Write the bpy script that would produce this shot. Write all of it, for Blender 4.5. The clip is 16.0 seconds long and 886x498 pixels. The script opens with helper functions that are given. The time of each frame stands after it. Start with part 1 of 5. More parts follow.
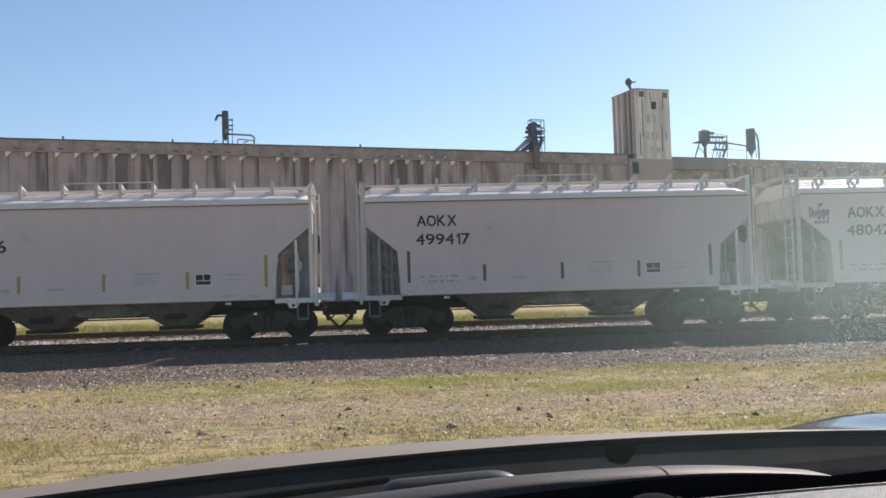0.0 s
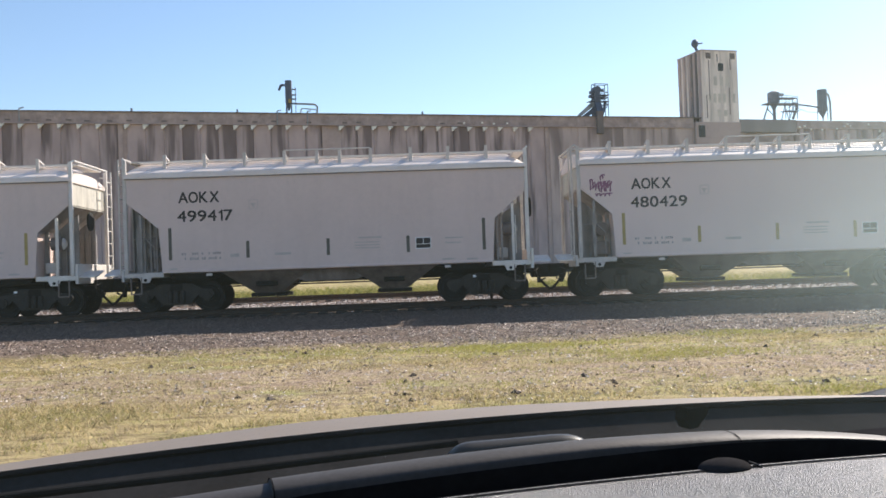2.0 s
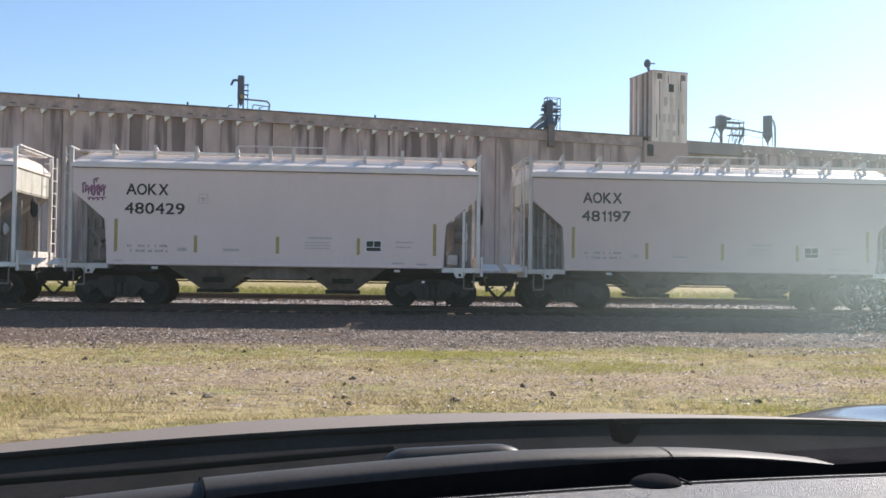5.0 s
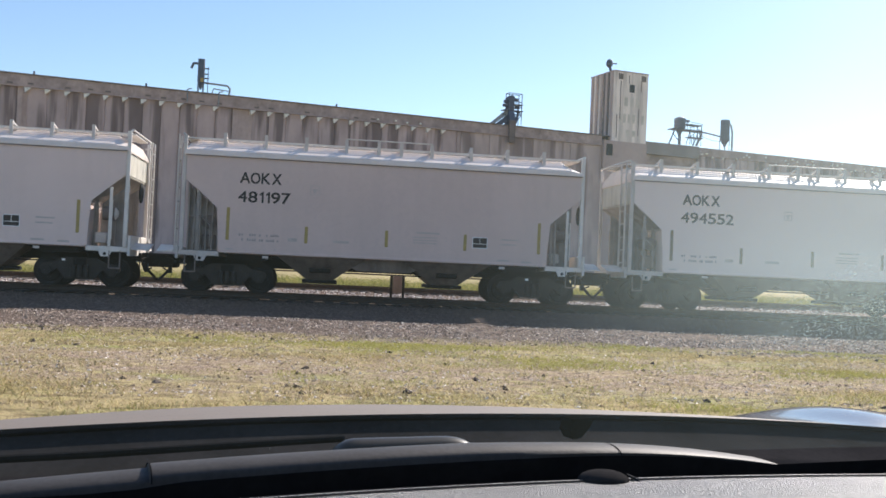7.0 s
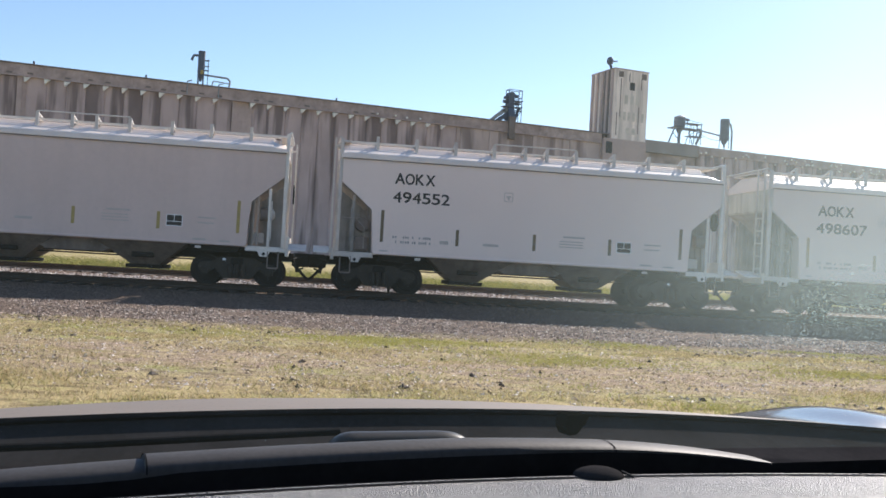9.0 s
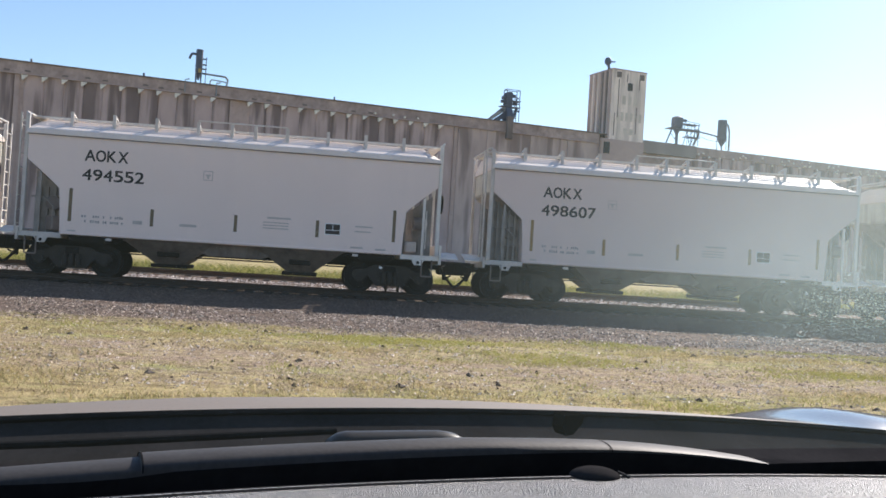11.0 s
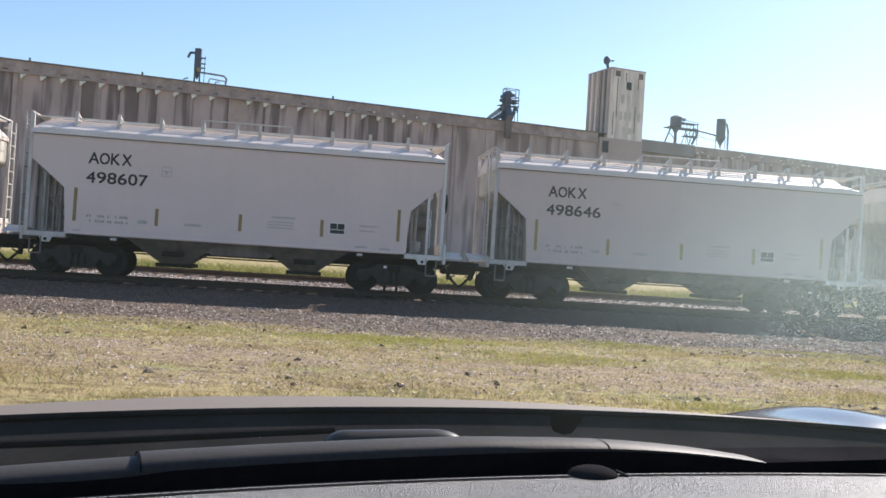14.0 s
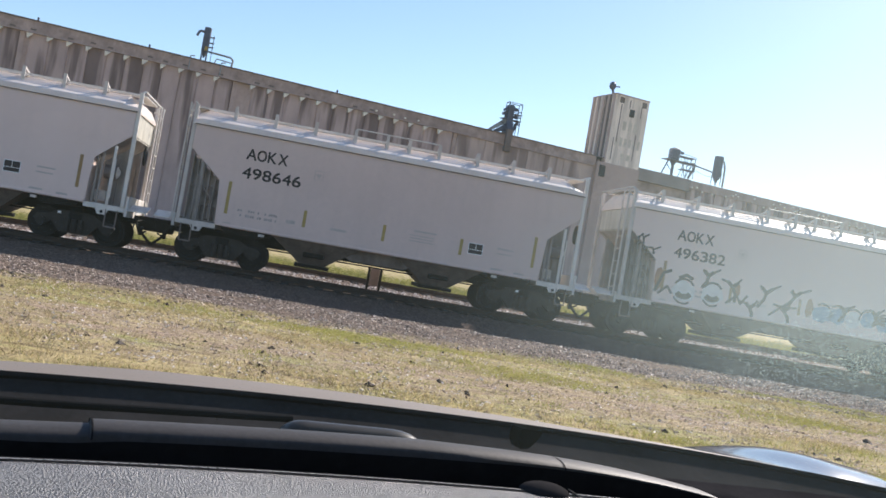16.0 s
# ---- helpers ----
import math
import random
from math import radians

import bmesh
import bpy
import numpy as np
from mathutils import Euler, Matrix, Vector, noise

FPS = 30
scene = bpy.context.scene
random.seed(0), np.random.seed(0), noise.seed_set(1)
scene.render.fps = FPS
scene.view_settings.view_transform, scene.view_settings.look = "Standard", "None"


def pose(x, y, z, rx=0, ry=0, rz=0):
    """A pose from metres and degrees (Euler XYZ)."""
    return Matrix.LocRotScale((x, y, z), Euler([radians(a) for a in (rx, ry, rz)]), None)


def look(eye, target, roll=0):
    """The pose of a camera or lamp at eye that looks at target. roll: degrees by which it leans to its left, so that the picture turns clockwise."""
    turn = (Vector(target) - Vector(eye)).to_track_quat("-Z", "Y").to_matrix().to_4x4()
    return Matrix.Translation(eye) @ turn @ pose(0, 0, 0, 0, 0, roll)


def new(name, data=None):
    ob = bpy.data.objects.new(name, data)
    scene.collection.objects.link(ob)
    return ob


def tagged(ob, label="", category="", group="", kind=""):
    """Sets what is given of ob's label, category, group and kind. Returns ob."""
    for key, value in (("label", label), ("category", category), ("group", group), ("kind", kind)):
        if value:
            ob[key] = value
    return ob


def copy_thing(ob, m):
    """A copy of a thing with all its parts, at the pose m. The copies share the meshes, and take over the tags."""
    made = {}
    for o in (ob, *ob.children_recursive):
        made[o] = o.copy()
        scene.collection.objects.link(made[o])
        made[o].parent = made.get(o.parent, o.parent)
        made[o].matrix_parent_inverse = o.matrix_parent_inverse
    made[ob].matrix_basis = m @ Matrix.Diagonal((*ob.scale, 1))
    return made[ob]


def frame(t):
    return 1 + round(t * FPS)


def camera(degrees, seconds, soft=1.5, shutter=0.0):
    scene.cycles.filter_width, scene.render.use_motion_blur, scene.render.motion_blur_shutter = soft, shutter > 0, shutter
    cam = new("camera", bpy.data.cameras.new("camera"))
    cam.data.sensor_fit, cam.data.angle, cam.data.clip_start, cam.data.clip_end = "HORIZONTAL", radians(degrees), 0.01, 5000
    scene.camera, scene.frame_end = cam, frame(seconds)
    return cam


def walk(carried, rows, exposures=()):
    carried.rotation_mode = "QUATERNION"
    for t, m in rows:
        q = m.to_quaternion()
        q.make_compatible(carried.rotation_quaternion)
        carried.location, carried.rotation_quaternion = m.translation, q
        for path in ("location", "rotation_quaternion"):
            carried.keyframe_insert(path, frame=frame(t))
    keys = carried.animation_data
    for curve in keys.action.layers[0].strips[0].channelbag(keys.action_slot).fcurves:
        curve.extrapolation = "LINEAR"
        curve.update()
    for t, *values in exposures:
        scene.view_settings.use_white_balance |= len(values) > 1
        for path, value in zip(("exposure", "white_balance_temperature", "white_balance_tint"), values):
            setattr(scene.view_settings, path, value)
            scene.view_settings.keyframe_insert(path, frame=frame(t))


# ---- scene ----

# rows: seconds, pitch, roll, yaw, small shift of the eye to the right and up, way of the train along its track
PATH = [
    (0.0, 3.172, 1.732, -5.435, 0.002, 0.004, -14.797), (0.5, 3.461, 2.022, -3.568, -0.001, 0.003, -16.912),
    (1.0, 2.667, 2.257, -3.740, -0.003, 0.002, -19.036), (1.5, 1.746, 2.344, -1.952, -0.004, 0.001, -21.157),
    (2.0, 1.348, 2.020, -1.698, -0.004, 0.001, -23.270), (2.5, 1.376, 1.774, -2.362, -0.003, 0.002, -25.331),
    (3.0, 1.778, 1.443, -3.251, -0.003, 0.002, -27.535), (3.5, 1.992, 1.056, -3.469, -0.003, 0.002, -29.569),
    (4.0, 2.013, 0.669, -3.938, -0.003, 0.002, -31.754), (4.5, 1.855, -0.119, -4.222, -0.003, 0.002, -33.816),
    (7.0, 1.282, -2.552, -7.526, -0.003, 0.001, -44.514), (7.5, 1.226, -2.559, -7.520, -0.003, 0.001, -46.563),
    (8.0, 1.214, -2.623, -7.519, -0.003, 0.001, -48.751), (8.5, 1.181, -2.922, -7.549, -0.003, 0.001, -50.804),
    (9.0, 1.024, -3.300, -7.654, -0.003, 0.0, -52.989), (11.5, 1.009, -3.540, -7.823, -0.003, 0.0, -63.480),
    (12.0, 0.991, -3.497, -7.851, -0.003, 0.0, -65.601), (12.5, 0.978, -3.899, -7.954, -0.003, 0.0, -67.692),
    (13.0, 0.997, -3.617, -7.982, -0.003, 0.0, -69.814), (13.5, 1.013, -3.891, -7.962, -0.003, 0.0, -71.913),
    (14.0, 0.960, -3.530, -7.891, -0.002, 0.0, -74.021), (14.5, 0.797, -2.454, -7.722, 0.0, 0.0, -76.146),
    (15.0, 0.761, -4.826, -7.988, 0.002, 0.0, -78.253), (15.5, 1.029, -6.676, -8.064, 0.005, -0.001, -80.388),
    (16.0, 1.430, -9.882, -8.795, 0.010, -0.003, -82.502)]
EYE = 1.2
cam = camera(49.17, 16.0, soft=1.65)
walk(cam, [(t, pose(dx, 0, EYE + dz, 90 + p, r, y)) for t, p, r, y, dx, dz, s in PATH], exposures=[(0.0, 0.37, 6850, 14), (0.5, 0.45, 6850, 14), (1.0, 0.54, 6850, 14), (2.0, 0.65, 6850, 14), (4.0, 0.63, 6750, 14), (7.0, 0.58, 6650, 14), (16.0, 0.57, 6650, 14)])

# ---- world and sun ----
SUN_AZ, SUN_EL = radians(40), radians(31.4)      # to the right of the track's normal, above the horizon
world = bpy.data.worlds.new("world")
scene.world = world
world.use_nodes = True
wn = world.node_tree.nodes
sky = wn.new("ShaderNodeTexSky")
sky.sky_type, sky.sun_disc = "NISHITA", False
sky.sun_elevation, sky.sun_rotation = SUN_EL, SUN_AZ
sky.air_density, sky.dust_density, sky.ozone_density = 1.0, 0.2, 3.8
wn["Background"].inputs["Strength"].default_value = 0.113
world.node_tree.links.new(sky.outputs[0], wn["Background"].inputs[0])
sun = new("sun", bpy.data.lights.new("sun", "SUN"))
sun.data.energy, sun.data.angle, sun.data.color = 4.8, radians(0.5), (1.0, 0.95, 0.88)
sun.matrix_world = look((0, 0, 0), (-math.sin(SUN_AZ) * math.cos(SUN_EL), -math.cos(SUN_AZ) * math.cos(SUN_EL), -math.sin(SUN_EL)))


# ---- materials ----
def mat(name, color, rough=0.7, metal=0.0, scale=3.0, var=0.25, fine=40.0, bump=0.1, tint=None, streak=0.0, spec=0.5):
    """A painted, worn surface: large blotches, fine grain, bump, and streaks that run down where streak is set."""
    m = bpy.data.materials.new(name)
    m.use_nodes = True
    t = m.node_tree
    n, link = t.nodes, t.links.new
    b = n["Principled BSDF"]
    co = n.new("ShaderNodeTexCoord").outputs["Object"]
    big, small = n.new("ShaderNodeTexNoise"), n.new("ShaderNodeTexNoise")
    big.inputs["Scale"].default_value, big.inputs["Detail"].default_value = scale, 6
    small.inputs["Scale"].default_value, small.inputs["Detail"].default_value = fine, 4
    link(co, big.inputs["Vector"]), link(co, small.inputs["Vector"])
    dark = [c * (1 - var) for c in color] if tint is None else tint
    light = [min(1, c * (1 + var * 0.6)) for c in color]
    ramp = n.new("ShaderNodeValToRGB")
    ramp.color_ramp.elements[0].position, ramp.color_ramp.elements[1].position = 0.32, 0.68
    ramp.color_ramp.elements[0].color, ramp.color_ramp.elements[1].color = (*dark, 1), (*light, 1)
    add = n.new("ShaderNodeMix")
    add.inputs[0].default_value = 0.35
    link(big.outputs[0], add.inputs[2]), link(small.outputs[0], add.inputs[3])
    link(add.outputs[0], ramp.inputs[0])
    out = ramp.outputs[0]
    if streak:
        mp = n.new("ShaderNodeMapping")
        mp.inputs["Scale"].default_value = (2.6, 2.6, 0.22)
        st = n.new("ShaderNodeTexNoise")
        st.inputs["Scale"].default_value, st.inputs["Detail"].default_value = 2.0, 7
        sr = n.new("ShaderNodeValToRGB")
        sr.color_ramp.elements[0].position, sr.color_ramp.elements[1].position = 0.42, 0.72
        sr.color_ramp.elements[0].color = (1, 1, 1, 1)
        sr.color_ramp.elements[1].color = (1 - streak, 1 - streak * 1.06, 1 - streak * 1.15, 1)
        mul = n.new("ShaderNodeMix")
        mul.data_type, mul.blend_type = "RGBA", "MULTIPLY"
        mul.inputs[0].default_value = 1
        link(co, mp.inputs[0]), link(mp.outputs[0], st.inputs["Vector"]), link(st.outputs[0], sr.inputs[0])
        link(out, mul.inputs[6]), link(sr.outputs[0], mul.inputs[7])
        out = mul.outputs[2]
    link(out, b.inputs["Base Color"])
    b.inputs["Roughness"].default_value, b.inputs["Metallic"].default_value = rough, metal
    b.inputs["Specular IOR Level"].default_value = spec
    if bump:
        bp = n.new("ShaderNodeBump")
        bp.inputs["Strength"].default_value, bp.inputs["Distance"].default_value = bump, 0.02
        link(small.outputs[0], bp.inputs["Height"]), link(bp.outputs[0], b.inputs["Normal"])
    return m


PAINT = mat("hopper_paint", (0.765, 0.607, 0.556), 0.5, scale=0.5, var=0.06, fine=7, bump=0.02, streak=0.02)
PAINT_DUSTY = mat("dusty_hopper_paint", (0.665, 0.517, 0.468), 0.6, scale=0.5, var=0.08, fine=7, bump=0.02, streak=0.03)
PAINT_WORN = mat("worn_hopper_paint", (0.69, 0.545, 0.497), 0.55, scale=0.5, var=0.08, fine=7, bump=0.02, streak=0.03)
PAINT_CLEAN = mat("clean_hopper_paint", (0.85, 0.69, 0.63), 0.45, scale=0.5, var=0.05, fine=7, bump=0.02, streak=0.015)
ROOF_PAINT = mat("roof_paint", (0.82, 0.70, 0.62), 0.5, scale=1.2, var=0.12, fine=12, bump=0.05)
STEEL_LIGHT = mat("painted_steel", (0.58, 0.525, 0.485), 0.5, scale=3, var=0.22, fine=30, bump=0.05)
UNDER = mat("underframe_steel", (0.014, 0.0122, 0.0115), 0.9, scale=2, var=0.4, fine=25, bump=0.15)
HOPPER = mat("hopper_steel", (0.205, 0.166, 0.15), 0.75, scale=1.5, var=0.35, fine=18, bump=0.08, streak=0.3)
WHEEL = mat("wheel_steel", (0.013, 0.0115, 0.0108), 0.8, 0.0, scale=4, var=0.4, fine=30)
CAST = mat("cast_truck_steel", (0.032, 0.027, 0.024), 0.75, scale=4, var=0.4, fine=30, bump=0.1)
RAIL = mat("rail_steel", (0.055, 0.037, 0.028), 0.7, 0.2, scale=4, var=0.35, fine=50)
TIE = mat("tie_wood", (0.055, 0.044, 0.037), 0.9, scale=4, var=0.4, fine=40, bump=0.4)
LETTER = mat("letter_black", (0.042, 0.034, 0.031), 0.7, scale=3, var=0.3, fine=30, bump=0)
YELLOW = mat("tape_yellow", (0.40, 0.29, 0.09), 0.5, scale=5, var=0.3)
BROWN = mat("tape_brown", (0.16, 0.11, 0.06), 0.5, scale=5, var=0.3)
ORANGE = mat("tape_orange", (0.32, 0.19, 0.07), 0.5, scale=5, var=0.3)
OLIVE = mat("tape_dark", (0.10, 0.09, 0.07), 0.5, scale=5, var=0.3)
PRINT = mat("worn_print", (0.40, 0.345, 0.325), 0.6, scale=9, var=0.4, bump=0)
FAINT = mat("faded_print", (0.54, 0.46, 0.42), 0.6, scale=6, var=0.2, bump=0)
WHITE = mat("white_print", (0.88, 0.87, 0.86), 0.6, scale=6, var=0.1, bump=0)
SPRAY_PURPLE = mat("spray_purple", (0.27, 0.10, 0.17), 0.6, scale=5, var=0.4, bump=0)
SPRAY_BLACK = mat("spray_black", (0.05, 0.044, 0.043), 0.6, scale=5, var=0.4, bump=0)
SPRAY_WHITE = mat("spray_white", (0.70, 0.68, 0.66), 0.6, scale=5, var=0.2, bump=0)
SPRAY_BLUE = mat("spray_blue", (0.20, 0.33, 0.46), 0.6, scale=5, var=0.3, bump=0)
SPRAY_RED = mat("spray_orange", (0.34, 0.16, 0.08), 0.6, scale=5, var=0.3, bump=0)
CONCRETE = mat("plain_concrete", (0.50, 0.386, 0.362), 0.9, scale=0.12, var=0.2, fine=1.5, bump=0.03, streak=0.1)
CONCRETE_DARK = mat("gallery_concrete", (0.44, 0.34, 0.318), 0.9, scale=0.28, var=0.38, fine=1.2, bump=0.04, streak=0.12)
STAIN = mat("stained_concrete", (0.20, 0.165, 0.155), 0.9, scale=0.2, var=0.35, fine=2, bump=0.05)
LEDGE = mat("pale_ledge", (0.85, 0.80, 0.74), 0.8, scale=0.8, var=0.15, fine=4)
FADED = mat("faded_lettering", (0.64, 0.575, 0.52), 0.9, scale=0.6, var=0.3, fine=3, bump=0)
# lit copy of the painted steel: sunlight is put into the colour
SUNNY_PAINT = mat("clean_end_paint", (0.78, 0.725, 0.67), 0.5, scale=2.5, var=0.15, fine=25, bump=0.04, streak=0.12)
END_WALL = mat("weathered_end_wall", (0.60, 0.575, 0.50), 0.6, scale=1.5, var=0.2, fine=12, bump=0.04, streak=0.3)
# dirt, and the shade of the end bays mixed into the same colour
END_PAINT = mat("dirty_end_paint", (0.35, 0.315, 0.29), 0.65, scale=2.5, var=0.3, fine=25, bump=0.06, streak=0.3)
DARK_GLASS = mat("dark_opening", (0.02, 0.02, 0.02), 0.5, scale=1, var=0.3)
MACHINE = mat("machine_blue_grey", (0.088, 0.108, 0.155), 0.6, scale=0.6, var=0.3, fine=5)
MACHINE_PALE = mat("machine_pale", (0.30, 0.32, 0.34), 0.6, scale=0.6, var=0.3, fine=5)
SHEET = mat("sheet_steel_grey", (0.27, 0.235, 0.225), 0.6, 0.0, scale=0.3, var=0.2, fine=4)


def stained_concrete(name, color, wide, dirt):
    """Poured concrete with soft dark run-off stains of its own on every piece; wide: metres of a stain, dirt: how dark."""
    m = bpy.data.materials.new(name)
    m.use_nodes = True
    n, link = m.node_tree.nodes, m.node_tree.links.new
    b = n["Principled BSDF"]
    b.inputs["Roughness"].default_value, b.inputs["Specular IOR Level"].default_value = 0.9, 0.2
    co, who = n.new("ShaderNodeTexCoord").outputs["Object"], n.new("ShaderNodeObjectInfo").outputs["Random"]
    away = n.new("ShaderNodeVectorMath")
    away.operation = "SCALE"
    away.inputs[0].default_value = (310.0, 170.0, 40.0)
    link(who, away.inputs["Scale"])
    put = n.new("ShaderNodeVectorMath")
    link(co, put.inputs[0]), link(away.outputs[0], put.inputs[1])

    def field(scale, detail, lo, hi, dark, light):
        mp, tx, rp = n.new("ShaderNodeMapping"), n.new("ShaderNodeTexNoise"), n.new("ShaderNodeValToRGB")
        mp.inputs["Scale"].default_value = scale
        tx.inputs["Scale"].default_value, tx.inputs["Detail"].default_value = 1.0, detail
        rp.color_ramp.elements[0].position, rp.color_ramp.elements[1].position = lo, hi
        rp.color_ramp.elements[0].color, rp.color_ramp.elements[1].color = (*dark, 1), (*light, 1)
        link(put.outputs[0], mp.inputs[0]), link(mp.outputs[0], tx.inputs["Vector"]), link(tx.outputs[0], rp.inputs[0])
        return rp.outputs[0]

    def times(a, c):
        x = n.new("ShaderNodeMix")
        x.data_type, x.blend_type = "RGBA", "MULTIPLY"
        x.inputs[0].default_value = 1
        link(a, x.inputs[6]), link(c, x.inputs[7])
        return x.outputs[2]

    base = field((0.25, 0.25, 0.12), 5, 0.3, 0.7, [c * 0.84 for c in color], [c * 1.1 for c in color])
    stain = field((1 / wide, 1 / wide, 0.035), 3, 0.48, 0.60, (1, 1, 1), (1 - dirt, 1 - dirt * 1.02, 1 - dirt * 1.02))
    wash = field((0.9, 0.9, 0.25), 4, 0.35, 0.7, (1, 1, 1), (0.92, 0.915, 0.91))
    link(times(times(base, stain), wash), b.inputs["Base Color"])
    return m


SILO = stained_concrete("silo_concrete", (0.525, 0.408, 0.396), 2.6, 0.55)
WALL = stained_concrete("stained_wall_concrete", (0.55, 0.435, 0.41), 3.2, 0.42)
# the tower's white is raised further, with distance haze put into the colour
WASHED = stained_concrete("tower_whitewash", (0.90, 0.79, 0.735), 1.3, 0.26)


# ---- mesh helpers ----
def part(name, bm, material, parent=None, label="", smooth=False):
    me = bpy.data.meshes.new(name)
    bmesh.ops.recalc_face_normals(bm, faces=bm.faces)
    bm.to_mesh(me)
    bm.free()
    me.materials.append(material)
    if smooth:
        me.polygons.foreach_set("use_smooth", [True] * len(me.polygons))
        me.set_sharp_from_angle(angle=radians(40))
    ob = new(name, me)
    ob.parent = parent
    if label:
        ob["label"] = label
    return ob


def again(ob, m, parent=None):
    """Another object on the same mesh."""
    c = new(ob.name.split(".")[0], ob.data)
    c.parent = parent if parent else ob.parent
    c.matrix_basis = m
    if "label" in ob:
        c["label"] = ob["label"]
    return c


def box(bm, x0, x1, y0, y1, z0, z1, bevel=0.0):
    vs = bmesh.ops.create_cube(bm, size=1.0)["verts"]
    for v in vs:
        v.co = Vector((x0 + (v.co.x + 0.5) * (x1 - x0), y0 + (v.co.y + 0.5) * (y1 - y0), z0 + (v.co.z + 0.5) * (z1 - z0)))
    if bevel:
        es = list({e for v in vs for e in v.link_edges})
        bmesh.ops.bevel(bm, geom=es, offset=bevel, segments=1, affect="EDGES")
    return bm


def rod(bm, a, b, r, seg=8, r2=None):
    a, b = Vector(a), Vector(b)
    m = Matrix.Translation((a + b) / 2) @ (b - a).to_track_quat("Z", "Y").to_matrix().to_4x4()
    bmesh.ops.create_cone(bm, cap_ends=True, segments=seg, radius1=r, radius2=r if r2 is None else r2, depth=(b - a).length, matrix=m)
    return bm


def path(bm, pts, r, seg=6):
    for a, b in zip(pts, pts[1:]):
        rod(bm, a, b, r, seg)
    return bm


def prism(bm, poly, axis, a, b):
    """A polygon drawn out along an axis: 'y' takes (x, z), 'x' takes (y, z), 'z' takes (x, y)."""
    put = {"x": lambda u, v, w: (w, u, v), "y": lambda u, v, w: (u, w, v), "z": lambda u, v, w: (u, v, w)}[axis]
    lo = [bm.verts.new(put(u, v, a)) for u, v in poly]
    hi = [bm.verts.new(put(u, v, b)) for u, v in poly]
    n = len(poly)
    for i in range(n):
        bm.faces.new((lo[i], lo[(i + 1) % n], hi[(i + 1) % n], hi[i]))
    bm.faces.new(lo), bm.faces.new(hi)
    return bm


def empty(name, m, label, category, group="", kind=""):
    e = new(name)
    e.matrix_basis = m
    return tagged(e, label, category, group, kind)


def B():
    return bmesh.new()


def sheet(bm, f, us, vs):
    """A grid of faces over two runs of numbers; f gives the place."""
    g = [[bm.verts.new(f(u, v)) for v in vs] for u in us]
    for i in range(len(us) - 1):
        for j in range(len(vs) - 1):
            bm.faces.new((g[i][j], g[i + 1][j], g[i + 1][j + 1], g[i][j + 1]))
    return bm


# ---- ground ----
TRACK_Y, RAIL_Z = 28.94, 0.32
BACK_Y, BACK_Z = 37.2, 0.47      # the second track, behind


def ground_height(x, y):
    d = abs(y - TRACK_Y)
    bed = 0.12 if d < 2.3 else max(0.0, 0.12 * (1 - (d - 2.3) / 4.0))
    if y > TRACK_Y + 2:
        bed = 0.12 + 0.15 * min(1, max(0, (y - 32) / 3.5))
    bump = 0.03 * noise.noise((x * 0.5, y * 0.5, 0)) + 0.012 * noise.noise((x * 2.1, y * 2.1, 4)) if 1.5 < d < 60 else 0
    return bed + (bump - 0.02 if d > 2.3 else 0)


